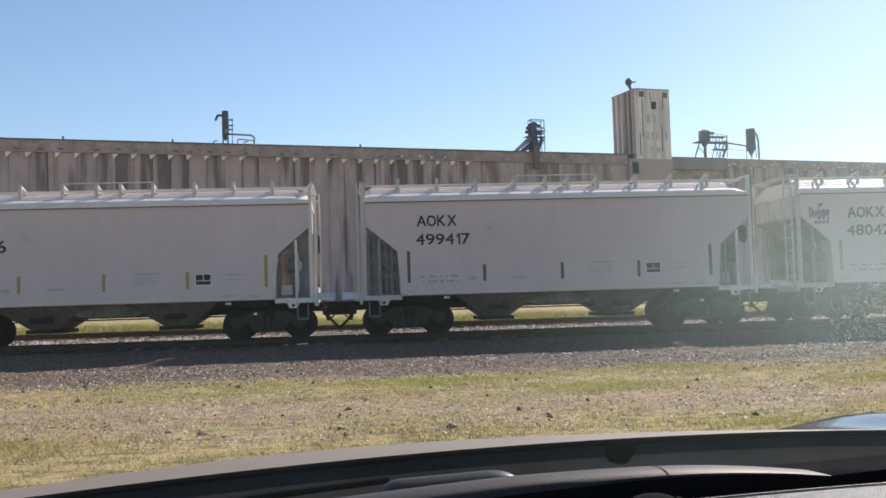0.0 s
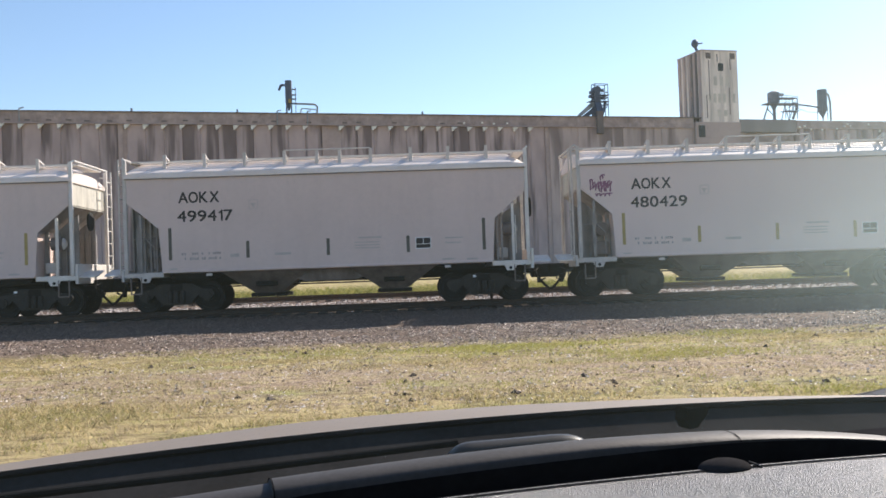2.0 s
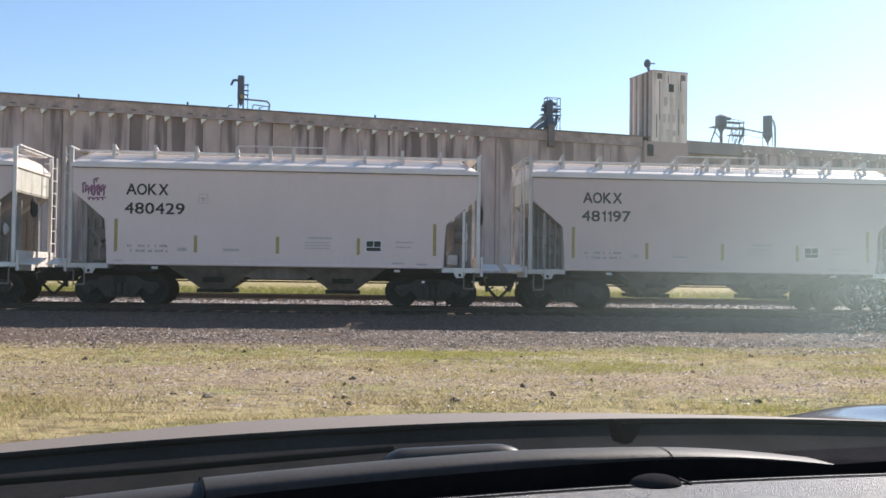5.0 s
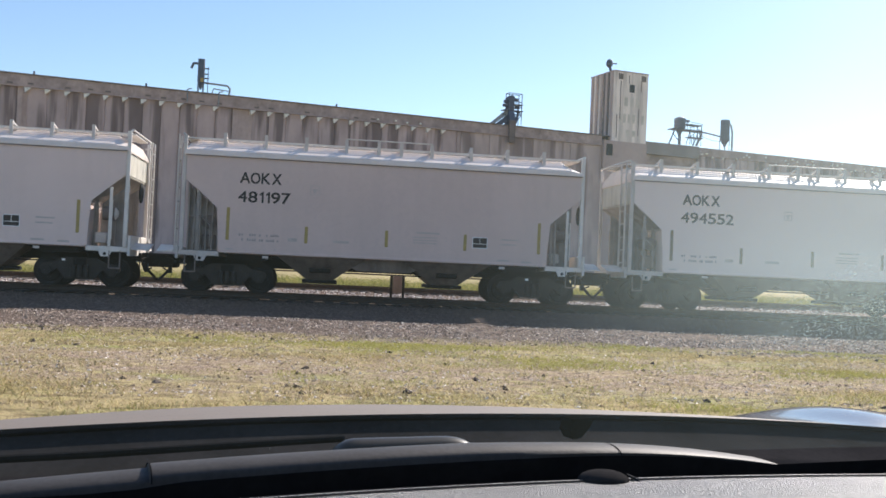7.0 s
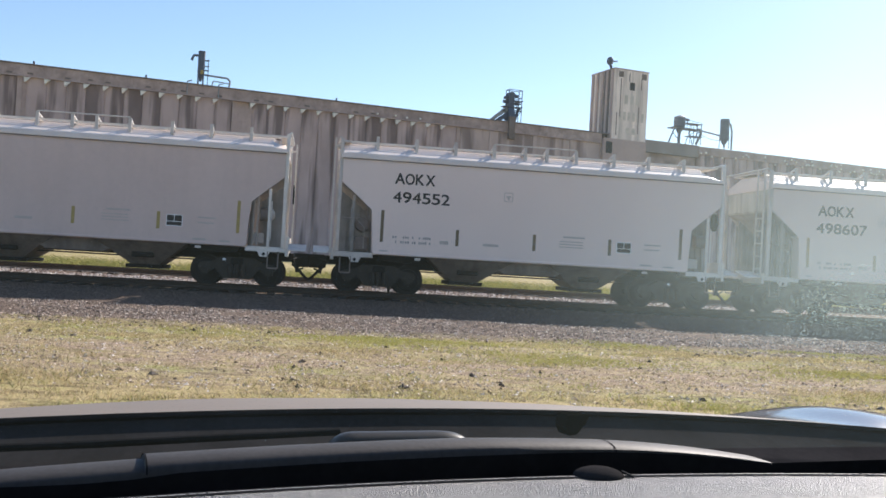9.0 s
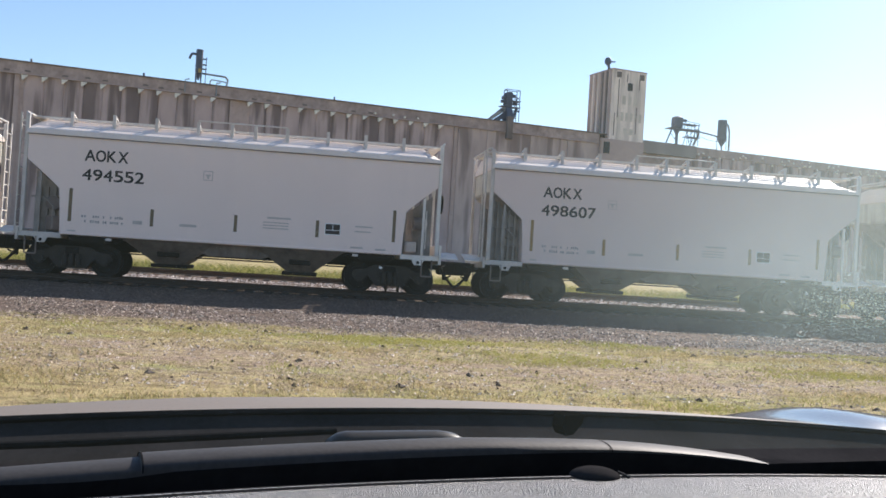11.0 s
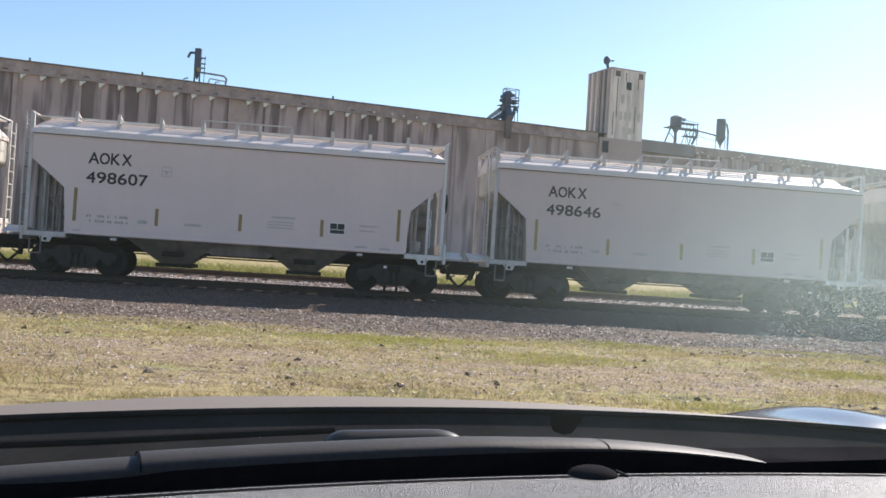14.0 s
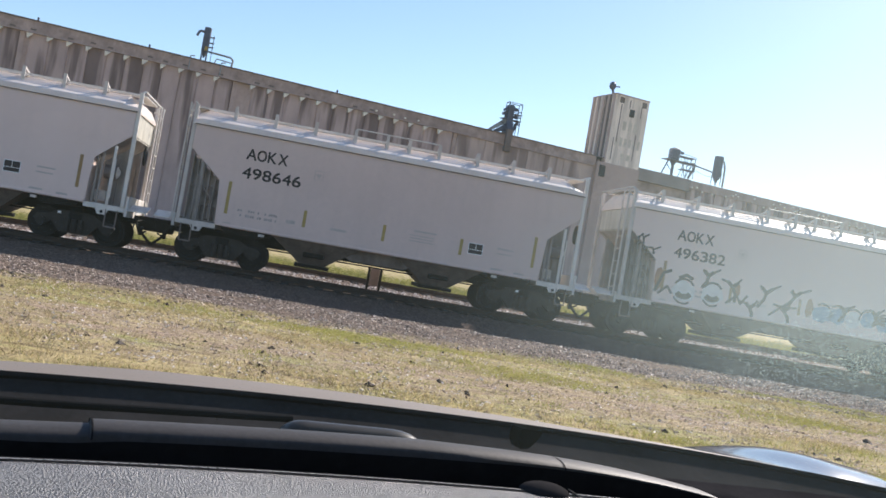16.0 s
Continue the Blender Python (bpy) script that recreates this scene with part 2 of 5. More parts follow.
def ground_material():
    """Dry grass, bare stony earth and grey track gravel, by their distance from the track and by noise."""
    m = bpy.data.materials.new("ground_dry_grass_gravel")
    m.use_nodes = True
    t = m.node_tree
    n, link = t.nodes, t.links.new
    b = n["Principled BSDF"]
    b.inputs["Roughness"].default_value = 0.95
    b.inputs["Specular IOR Level"].default_value = 0.2
    co = n.new("ShaderNodeTexCoord").outputs["Object"]
    sep = n.new("ShaderNodeSeparateXYZ")
    link(co, sep.inputs[0])

    def tex(scale, detail=6, rough=0.6, stretch=None):
        x = n.new("ShaderNodeTexNoise")
        x.inputs["Scale"].default_value, x.inputs["Detail"].default_value, x.inputs["Roughness"].default_value = scale, detail, rough
        if stretch:
            mp = n.new("ShaderNodeMapping")
            mp.inputs["Scale"].default_value = stretch
            link(co, mp.inputs[0]), link(mp.outputs[0], x.inputs["Vector"])
        else:
            link(co, x.inputs["Vector"])
        return x.outputs[0]

    def ramp(v, stops):
        r = n.new("ShaderNodeValToRGB")
        while len(r.color_ramp.elements) < len(stops):
            r.color_ramp.elements.new(0.5)
        for e, (p, c) in zip(r.color_ramp.elements, stops):
            e.position, e.color = p, (*c, 1)
        link(v, r.inputs[0])
        return r.outputs[0]

    def mix(f, a, b2):
        x = n.new("ShaderNodeMix")
        x.data_type = "RGBA"
        link(f, x.inputs[0]), link(a, x.inputs[6]), link(b2, x.inputs[7])
        return x.outputs[2]

    def math_node(op, a, b2):
        x = n.new("ShaderNodeMath")
        x.operation = op
        for i, v in enumerate((a, b2)):
            if isinstance(v, (int, float)):
                x.inputs[i].default_value = v
            else:
                link(v, x.inputs[i])
        return x.outputs[0]

    def span(v, lo, hi):
        x = n.new("ShaderNodeMapRange")
        x.inputs["From Min"].default_value, x.inputs["From Max"].default_value = lo, hi
        link(v, x.inputs[0])
        return x.outputs[0]

    grass = ramp(tex(5.0, 8, 0.7, (0.55, 1, 1)), [(0.30, (0.05, 0.038, 0.020)), (0.41, (0.27, 0.20, 0.095)), (0.55, (0.60, 0.465, 0.225)), (0.74, (0.36, 0.34, 0.115))])
    earth = ramp(tex(14.0, 9, 0.75), [(0.35, (0.035, 0.025, 0.018)), (0.42, (0.26, 0.18, 0.12)), (0.54, (0.49, 0.352, 0.245)), (0.66, (0.86, 0.69, 0.54))])
    vor = n.new("ShaderNodeTexVoronoi")
    vor.inputs["Scale"].default_value = 16
    link(co, vor.inputs["Vector"])
    gravel = ramp(math_node("ADD", math_node("MULTIPLY", vor.outputs["Distance"], 0.5), math_node("MULTIPLY", tex(30, 4), 0.7)),
                  [(0.25, (0.020, 0.013, 0.009)), (0.5, (0.085, 0.056, 0.040)), (0.8, (0.31, 0.218, 0.16))])
    lush = n.new("ShaderNodeMix")
    lush.data_type = "RGBA"
    link(span(tex(0.9, 5, 0.6, (0.5, 1, 1)), 0.48, 0.68), lush.inputs[0])
    green = n.new("ShaderNodeMix")
    green.data_type, green.blend_type = "RGBA", "MULTIPLY"
    green.inputs[0].default_value = 1.0
    green.inputs[7].default_value = (0.72, 0.92, 0.55, 1)
    link(grass, green.inputs[6]), link(grass, lush.inputs[6]), link(green.outputs[2], lush.inputs[7])
    grass = lush.outputs[2]
    # which of the three: wavering bands along the track
    wob = math_node("MULTIPLY", math_node("SUBTRACT", tex(0.5, 5, 0.6, (0.35, 1, 1)), 0.5), 4.4)
    yy = math_node("ADD", sep.outputs["Y"], wob)
    yy = math_node("SUBTRACT", yy, math_node("MULTIPLY", sep.outputs["X"], 0.06))
    bare = math_node("MULTIPLY", span(yy, 9.2, 10.6), math_node("SUBTRACT", 1.0, span(yy, 12.6, 14.2)))
    patch = span(tex(2.4, 8, 0.75, (0.4, 1, 1)), 0.40, 0.60)
    mask = math_node("MINIMUM", math_node("MULTIPLY", math_node("ADD", math_node("MULTIPLY", bare, 0.66), 0.12), math_node("ADD", 0.34, patch)), 1.0)
    base = mix(mask, grass, earth)
    d = math_node("ABSOLUTE", math_node("SUBTRACT", math_node("ADD", sep.outputs["Y"], math_node("MULTIPLY", wob, 0.3)), 28.94), 0.0)
    near = math_node("SUBTRACT", 1.0, span(math_node("ADD", d, math_node("MULTIPLY", tex(3, 5), 1.6)), 12.2, 13.6))
    behind = span(sep.outputs["Y"], 38.5, 39.5)
    near = math_node("MULTIPLY", near, math_node("SUBTRACT", 1.0, behind))
    base = mix(near, base, gravel)
    link(base, b.inputs["Base Color"])
    bp = n.new("ShaderNodeBump")
    bp.inputs["Strength"].default_value, bp.inputs["Distance"].default_value = 0.9, 0.07
    link(tex(26, 6), bp.inputs["Height"]), link(bp.outputs[0], b.inputs["Normal"])
    return m


def build_ground():
    """One sheet to the horizon, finer near the track."""
    far = [-3000, -1500, -700, -350, -180, -100, -60]
    xs = far + [-40 + 0.5 * i for i in range(181)] + [60 + 0, 100, 180, 350, 700, 1500, 3000][1:]
    ys = [-3000, -800, -200, -60, -20, -8, 0, 4] + [6 + 0.25 * i for i in range(160)] + [48, 55, 70, 100, 150, 220, 400, 900, 3000]
    bm = sheet(B(), lambda x, y: (x, y, ground_height(x, y)), xs, ys)
    return tagged(part("ground", bm, ground_material(), smooth=True), "dry grass and stony earth beside the railway", "ground", kind="structure")


build_ground()


def build_track():
    track = empty("railway_track", pose(0, TRACK_Y, 0), "steel rails on dark wooden ties in grey gravel", "railway track", kind="structure")
    for side in (-0.755, 0.755):
        prof = [(-0.075, -0.16), (0.075, -0.16), (0.075, -0.145), (0.01, -0.12), (0.01, -0.05), (0.036, -0.035), (0.036, 0), (-0.036, 0), (-0.036, -0.035), (-0.01, -0.05), (-0.01, -0.12), (-0.075, -0.145)]
        part("rail", prism(B(), [(side + u, RAIL_Z + v) for u, v in prof], "x", -70, 100), RAIL, track)
    tie = None
    for i in range(250):
        x = -62 + i * 0.52
        if tie is None:
            tie = part("tie", box(B(), -0.115, 0.115, -1.3, 1.3, -0.18, 0, 0.015), TIE, track)
            tie.matrix_basis = pose(x, 0, RAIL_Z - 0.161)
        else:
            again(tie, pose(x + random.uniform(-0.03, 0.03), random.uniform(-0.05, 0.05), RAIL_Z - 0.161, 0, 0, random.uniform(-1.5, 1.5)), track)


build_track()


def build_back_track():
    track = empty("back_track", pose(0, BACK_Y, 0), "rusty second railway track behind the train", "railway track", kind="structure")
    for side in (-0.755, 0.755):
        prof = [(-0.07, -0.17), (0.07, -0.17), (0.07, -0.15), (0.01, -0.12), (0.01, -0.05), (0.036, -0.035), (0.036, 0), (-0.036, 0), (-0.036, -0.035), (-0.01, -0.05), (-0.01, -0.12), (-0.07, -0.15)]
        part("rail", prism(B(), [(side + u, BACK_Z + v) for u, v in prof], "x", -70, 100), RAIL, track)
    tie = None
    for i in range(190):
        x = -48 + i * 0.56
        if tie is None:
            tie = part("tie", box(B(), -0.115, 0.115, -1.3, 1.3, -0.14, 0, 0.015), TIE, track)
            tie.matrix_basis = pose(x, 0, BACK_Z - 0.171)
        else:
            again(tie, pose(x + random.uniform(-0.03, 0.03), 0, BACK_Z - 0.171 - random.uniform(0, 0.02)), track)


build_back_track()


def build_trackside_box():
    b = empty("trackside_box", pose(2.72, 32.0, ground_height(2.72, 32.0)), "small grey trackside box on two dark posts", "trackside box")
    part("panel", box(B(), -0.15, 0.15, -0.06, 0.06, 0.28, 0.86, 0.015), HOPPER, b)
    for x in (-0.2, 0.2):
        part("post", box(B(), x - 0.04, x + 0.04, -0.05, 0.05, -0.05, 0.90, 0.01), UNDER, b)
    part("footing", box(B(), -0.26, 0.26, -0.1, 0.1, -0.05, 0.06), UNDER, b)


build_trackside_box()


# ---- the grain elevator ----
ROW = Matrix.Rotation(radians(14.05), 4, "Z") @ Matrix.Translation((0, 218.4, 0))   # x along the silo row, y away from the camera


def build_silos():
    row = empty("silo_row", ROW, "long row of weathered concrete grain silos", "grain elevator")
    pitch, top = 3.855, 35.5
    # silo centres, section by section, with a wider pier between sections
    silo = ledge = None
    for s0, n in ((-103.5, 11), (-56.2, 12), (-8.05, 11), (38.76, 13)):
        for i in range(n):
            x = s0 + i * pitch + pitch / 2
            if silo is None:
                bm = B()
                prof = [(-pitch / 2, 6.0)] + [(pitch / 2 * math.sin(a), 1.25 - 0.4 * math.cos(a)) for a in [radians(d) for d in range(-90, 91, 15)]] + [(pitch / 2, 6.0)]
                prism(bm, prof, "z", 0, top)
                silo = part("silo", bm, SILO, row, smooth=True)
                silo.matrix_basis = pose(x, 0, 0)
                bm = B()
                prism(bm, [(-0.62, 0), (0.62, 0), (0.55, -0.12), (-0.35, -1.02), (-0.55, -0.9)], "y", 0.45, 1.75)
                ledge = part("ledge", bm, LEDGE, row, "pale triangular ledge at the silo top")
                ledge.matrix_basis = pose(x - pitch / 2, -0.3, top - 0.1)
            else:
                again(silo, pose(x, 0, 0), row)
                again(ledge, pose(x - pitch / 2, -0.3, top - 0.1), row)
        x = s0 + n * pitch
        part("pier", box(B(), x, x + 1.0, 0.9, 6, 0, top), CONCRETE, row)
    rnd = random.Random(5)
    part("back_wall", box(B(), -104, 89.9, 1.3, 8, 0, top), CONCRETE, row)
    # plain wall up to the tower
    part("wall", box(B(), 89.9, 129.5, 0.7, 8, 0, 35.6), WALL, row)
    for x in (97.5, 109.6, 120.2):
        part("wall_pier", box(B(), x, x + 1.1, 0.45, 0.697, 0, 35.4), WALL, row)
    # gallery along the top
    part("gallery", box(B(), -104, 129.5, 0.6, 7.5, 35.52, 38.05), CONCRETE_DARK, row, "low concrete gallery along the silo tops")
    part("roof_slab", box(B(), -104.5, 132, 0.3, 8, 38.054, 38.3), STAIN, row)
    part("string_course", box(B(), -104, 129.4, 0.2, 0.596, 35.5, 35.68), CONCRETE, row)
    win = None
    for k in range(46):
        x = -102.2 + k * pitch * 1.02 + rnd.uniform(-0.5, 0.5)
        if rnd.random() < 0.25:
            continue
        if win is None:
            win = part("gallery_window", box(B(), -0.55, 0.55, -0.06, 0.06, -0.17, 0.17), STAIN, row, "dark gallery window")
            win.matrix_basis = pose(x, 0.56, 36.25)
        else:
            again(win, pose(x, 0.56, 36.25 + rnd.uniform(-0.12, 0.12)), row)
    # right hand part
    part("sheet_gallery", box(B(), 142.9, 160, 0.8, 7.5, 34.7, 37.95), SHEET, row, "dull grey sheet metal gallery")
    part("gallery_underside", box(B(), 142.9, 160, 2.2, 7, 0, 34.696), CONCRETE_DARK, row)
    part("right_gallery", box(B(), 160.02, 420, 0.6, 7.5, 35.52, 37.75), CONCRETE_DARK, row)
    for k in range(66):
        x = 161 + k * pitch + pitch / 2
        again(silo, pose(x, 0, 0), row)
    dot = None
    for k in range(90):
        x = 160.5 + rnd.uniform(0, 130)
        if dot is None:
            dot = part("pale_vent", box(B(), -0.22, 0.22, -0.2, 0.2, -0.2, 0.2, 0.05), LEDGE, row, "small pale vent")
            dot.matrix_basis = pose(x, 0.35, 36.4)
        else:
            again(dot, pose(x, 0.35, rnd.uniform(35.0, 37.2)), row)
    for x, z in ((68.2, 36.3), (72.7, 36.4), (75.6, 36.2), (79.0, 36.3)):
        again(dot, pose(x, 0.35, z), row)
    for x in (-29.5, 24.2, 31.0):
        part("wall_pipe", path(B(), [(x, 0.2, 35.7), (x, 0.2, 38.6), (x + 0.9, 0.5, 38.9)], 0.13), MACHINE_PALE, row, "thin pale pipe up the gallery wall")
    for x, z in ((-42, 38.3), (-7, 38.3), (15.5, 38.3), (58.2, 38.3)):
        part("roof_vent", rod(B(), (x, 1, z), (x, 1, z + 0.7), 0.22), MACHINE, row, "short roof vent")
    return row


def build_tower():
    tw = empty("elevator_tower", ROW, "tall whitewashed concrete headhouse with faded lettering", "tower")
    x0, x1, d, z0, z1 = 132.0, 142.4, 11.8, 37.0, 55.6
    bm = box(B(), x0, x1, 0.0, d, z0, z1 - 0.3)
    part("shaft", bm, WASHED, tw, "whitewashed concrete streaked with dirt")
    part("base_block", box(B(), 129.6, 142.6, -0.15, 9, 0, z0 - 0.004), CONCRETE, tw)
    part("parapet", box(B(), x0 - 0.12, x1 + 0.12, -0.12, d + 0.12, z1 - 0.3, z1), CONCRETE, tw)
    for k in range(5):
        y = 0.3 + k * 2.5
        part("pilaster", box(B(), x0 - 0.35, x0 - 0.004, y, y + 0.9, z0, z1 - 0.35), WALL, tw)
    part("side_stain", box(B(), x0 - 0.2, x0 - 0.01, 2.0, 4.9, z0, z1 - 0.4), STAIN, tw, "dark streaked recess")
    for x, z, w, h in ((137.5, 51.2, 0.75, 1.0), (134.0, 54.1, 0.7, 0.75), (141.0, 54.1, 0.7, 0.75), (131.3, 34.6, 0.9, 1.5)):
        y = -0.03 if x > 132 else -0.2
        part("window", box(B(), x - w, x + w, y - 0.06, y + 0.3, z - h, z + h), DARK_GLASS if z < 53 or x < 133 else STAIN, tw, "dark square opening")
    for x, za, zb in ((134.1, 43, 53), (136.6, 52.4, 54.6), (140.3, 50.5, 53.5), (139.8, 39, 46), (133.2, 38, 44)):
        part("streak", box(B(), x - 0.14, x + 0.14, -0.024, 0.1, za, zb), STAIN, tw, "dark run-off streak")
    # faded painted writing as bars
    for za, w, nb in ((47.6, 2.6, 3), (43.2, 4.1, 6), (39.4, 1.8, 2)):
        for k in range(nb):
            x = 137.6 - w + (2 * w) * (k + 0.5) / nb
            hh = 1.15 if nb > 2 else 0.8
            part("faded_mark", box(B(), x - w / nb * 0.62, x + w / nb * 0.62, -0.02, 0.1, za - hh, za + hh), FADED, tw, "bar of faded painted lettering")
    bm = B()
    rod(bm, (132.7, 3.2, 55.6), (132.2, 3.2, 57.2), 0.22)
    rod(bm, (133.3, 3.6, 55.6), (132.8, 3.6, 57.2), 0.22)
    part("vent_legs", bm, MACHINE, tw)
    bm = B()
    bmesh.ops.create_uvsphere(bm, u_segments=14, v_segments=10, radius=1.15, matrix=Matrix.Translation((132.4, 3.4, 57.9)) @ Matrix.Diagonal((0.8, 0.8, 1.0, 1)))
    part("cowl", bm, MACHINE, tw, "round dark ventilator cowl", True)
    part("cowl_arm", rod(B(), (132.9, 3.4, 57.9), (134.6, 3.4, 58.1), 0.18), MACHINE, tw)


def spot(u, depth, z):
    """A place on the roof, set back from the front edge, in line with the same place on the front."""
    k = 1 + depth / 218.4
    return ROW @ pose(u * k, depth, 1.2 + (z - 1.2) * k)


def build_roof_machines():
    """Dust collectors, a stair frame and a leg platform on the gallery roof."""
    def cyclone(x, z0, z1, r, hook=-1):
        c = empty("dust_collector", spot(x, 2, z0 - 0.15), "blue-grey cylindrical dust collector on the elevator roof", "dust collector", "dust collectors")
        h = z1 - z0
        part("drum", rod(B(), (0, 0, h * 0.33), (0, 0, h), r, 20), MACHINE, c, smooth=True)
        part("cone", rod(B(), (0, 0, h * 0.08), (0, 0, h * 0.33), 0.15, 16, r), MACHINE, c, smooth=True)
        for a in (0.8, 2.4, 4, 5.5):
            part("leg", rod(B(), (r * math.cos(a), r * math.sin(a), 0), (r * math.cos(a), r * math.sin(a), h * 0.45), 0.1, 6), MACHINE, c)
        if hook < 0:
            part("inlet", path(B(), [(-r, 0, h * 0.86), (-r - 0.9, 0, h * 0.86), (-r - 1.4, 0, h * 0.7)], 0.28, 8), MACHINE, c)
            part("outlet_pipe", path(B(), [(r, 0, h * 0.3), (5.9, 0, h * 0.28), (6.5, 0, h * 0.2), (6.3, 0, 0)], 0.22, 8), MACHINE_PALE, c)
            part("drop_pipe", path(B(), [(2.7, 0.4, 0), (2.7, 0.4, h * 0.1), (3.0, 0.4, h * 0.16), (6.2, 0.4, h * 0.13)], 0.13, 8), MACHINE_PALE, c)
            for z in (0.28, 0.42, 0.55, 0.72):
                part("fitting", box(B(), r, r + 0.9, -0.3, 0.3, h * z, h * z + 0.22), MACHINE, c)
            part("ladder", path(B(), [(r + 0.75, 0, 0), (r + 0.75, 0, h * 0.8)], 0.08), MACHINE, c)
            part("warning_plate", box(B(), -0.2, 0.45, -r - 0.05, -r, h * 0.3, h * 0.42), YELLOW, c, "small yellow plate")
        else:
            part("downpipe", path(B(), [(r, 0, h * 0.9), (r + 0.7, 0, h * 0.84), (r + 1.2, 0, h * 0.62), (r + 1.25, 0, 0)], 0.27, 8), MACHINE_PALE, c, "pale bent pipe")
            part("inlet_duct", path(B(), [(-r, 0, h * 0.42), (-r - 2.4, 0, h * 0.46), (-8.5, 0, h * 0.52)], 0.22, 8), MACHINE, c)
            for z in (0.5, 0.6, 0.7, 0.8):
                part("hoop", rod(B(), (-r - 0.25, -0.2, h * z), (-r, -0.2, h * z), 0.14, 6), MACHINE, c)
        return c

    cyclone(26.9, 38.3, 45.7, 0.78)
    cyclone(167.6, 37.9, 46.1, 1.25, 1)

    st = empty("conveyor_head", spot(103.3, 2, 38.15), "dark conveyor head with an open stair frame on the roof", "conveyor")
    part("leg_casing", box(B(), -1.7, -0.1, -0.9, 0.9, -6.5, 6.6, 0.08), MACHINE, st, "dark elevator leg casing")
    part("front_duct", box(B(), -1.8, -0.2, -2.3, -1.45, -4.6, 1.0, 0.06), STAIN, st, "dark duct down the gallery wall")
    part("duct_elbow", prism(B(), [(-2.3, 0.996), (-1.45, 0.996), (-0.905, 2.6), (-0.905, 3.4), (-1.3, 3.0)], "x", -1.8, -0.2), MACHINE, st)
    part("head_drum", rod(B(), (-0.9, -1.0, 6.5), (-0.9, 1.0, 6.5), 0.95, 16), MACHINE, st, smooth=True)
    bm = B()
    prism(bm, [(-1.7, 4.0), (-1.7, 2.6), (-5.4, -0.1), (-6.4, -0.1)], "y", -0.5, 0.5)
    part("spout", bm, MACHINE_PALE, st, "sloping grey spout")
    for x in (-1.7, 1.9):
        for y in (-0.9, 0.9):
            part("post", rod(B(), (x, y, 0), (x, y, 8.0), 0.1, 6), MACHINE, st)
    for z in (2.8, 4.6, 6.0, 8.0):
        bm = B()
        path(bm, [(-1.7, -0.9, z), (1.9, -0.9, z), (1.9, 0.9, z), (-1.7, 0.9, z), (-1.7, -0.9, z)], 0.09)
        part("rail_ring", bm, MACHINE, st)
    for x, z in ((-2.3, 4.6), (-2.1, 5.6), (0.6, 6.2), (1.0, 4.3), (-2.6, 2.2)):
        part("machine_box", box(B(), x - 0.5, x + 0.5, -0.5, 0.5, z, z + 0.7, 0.06), MACHINE, st)
    part("cross_brace", path(B(), [(-0.1, -0.9, 0.2), (1.9, -0.9, 2.8), (-0.1, -0.9, 4.6)], 0.07), MACHINE, st)
    part("lower_spout", prism(B(), [(-1.7, 2.4), (-1.7, 0.6), (-3.6, -0.1), (-5.0, -0.1)], "y", -0.8, 0.2), MACHINE, st)
    part("platform", box(B(), -3.0, 2.2, -1.1, 1.1, 3.6, 3.75), MACHINE, st)
    part("upper_platform", box(B(), -0.2, 2.3, -1.0, 1.0, 5.2, 5.35), MACHINE, st)
    part("stair", prism(B(), [(0.2, 0), (0.7, 0), (1.8, 3.6), (1.3, 3.6)], "y", -0.4, 0.4), MACHINE, st)

    lp = empty("leg_platform", spot(153.8, 2, 37.85), "dark machine on a braced steel platform", "machine platform")
    part("drum", rod(B(), (-1.0, 0, 4.4), (-1.0, 0, 7.0), 1.55, 18), MACHINE, lp, smooth=True)
    part("cap", rod(B(), (-1.0, 0, 7.0), (-1.0, 0, 7.5), 1.55, 18, 0.6), MACHINE, lp, smooth=True)
    part("motor", rod(B(), (0.2, 0, 6.6), (1.9, 0, 6.6), 0.4, 10), MACHINE, lp)
    part("deck", box(B(), -3.9, 5.4, -1.5, 1.5, 3.9, 4.12), MACHINE, lp)
    part("upper_deck", box(B(), 0.2, 5.6, -1.4, 1.4, 5.5, 5.62), MACHINE, lp)
    for a, c2 in (((-4.2, 0, 0), (-2.6, 0, 3.9)), ((-1.2, 0, 0), (-1.2, 0, 3.9)), ((-0.3, 0.6, 0), (-0.3, 0.6, 3.9)), ((1.2, 0, 0), (2.4, 0, 3.9)), ((3.4, 0, 0), (2.2, 0, 3.9)), ((3.6, 0, 0), (5.0, 0, 3.9)), ((-3.2, 0, 3.0), (-0.6, 0, 0.4))):
        part("brace", rod(B(), a, c2, 0.2 if a[0] in (-4.2, -1.2, -0.3) else 0.11, 8), MACHINE, lp)
    for x in (-3.7, -2.6, 0.5, 2.0, 3.6, 5.2):
        part("rail_post", rod(B(), (x, -1.4, 4.1), (x, -1.4, 5.9 if x > 0 else 5.3), 0.07, 6), MACHINE, lp)
    part("handrail", path(B(), [(0.4, -1.4, 6.3), (5.5, -1.4, 5.9)], 0.08), MACHINE, lp)
    part("low_handrail", path(B(), [(-3.8, -1.4, 5.2), (-2.4, -1.4, 5.2)], 0.08), MACHINE, lp)
    part("hopper_cone", rod(B(), (-1.0, 0, 2.6), (-1.0, 0, 4.4), 0.35, 14, 1.3), MACHINE, lp, smooth=True)
    part("duct", path(B(), [(5.3, 0, 4.6), (6.2, 0, 3.4), (5.6, 0, 2.2), (4.6, 0, 0.2)], 0.35, 10), MACHINE_PALE, lp)
    part("low_deck", box(B(), 1.6, 6.0, -1.2, 1.2, 2.1, 2.25), MACHINE, lp)
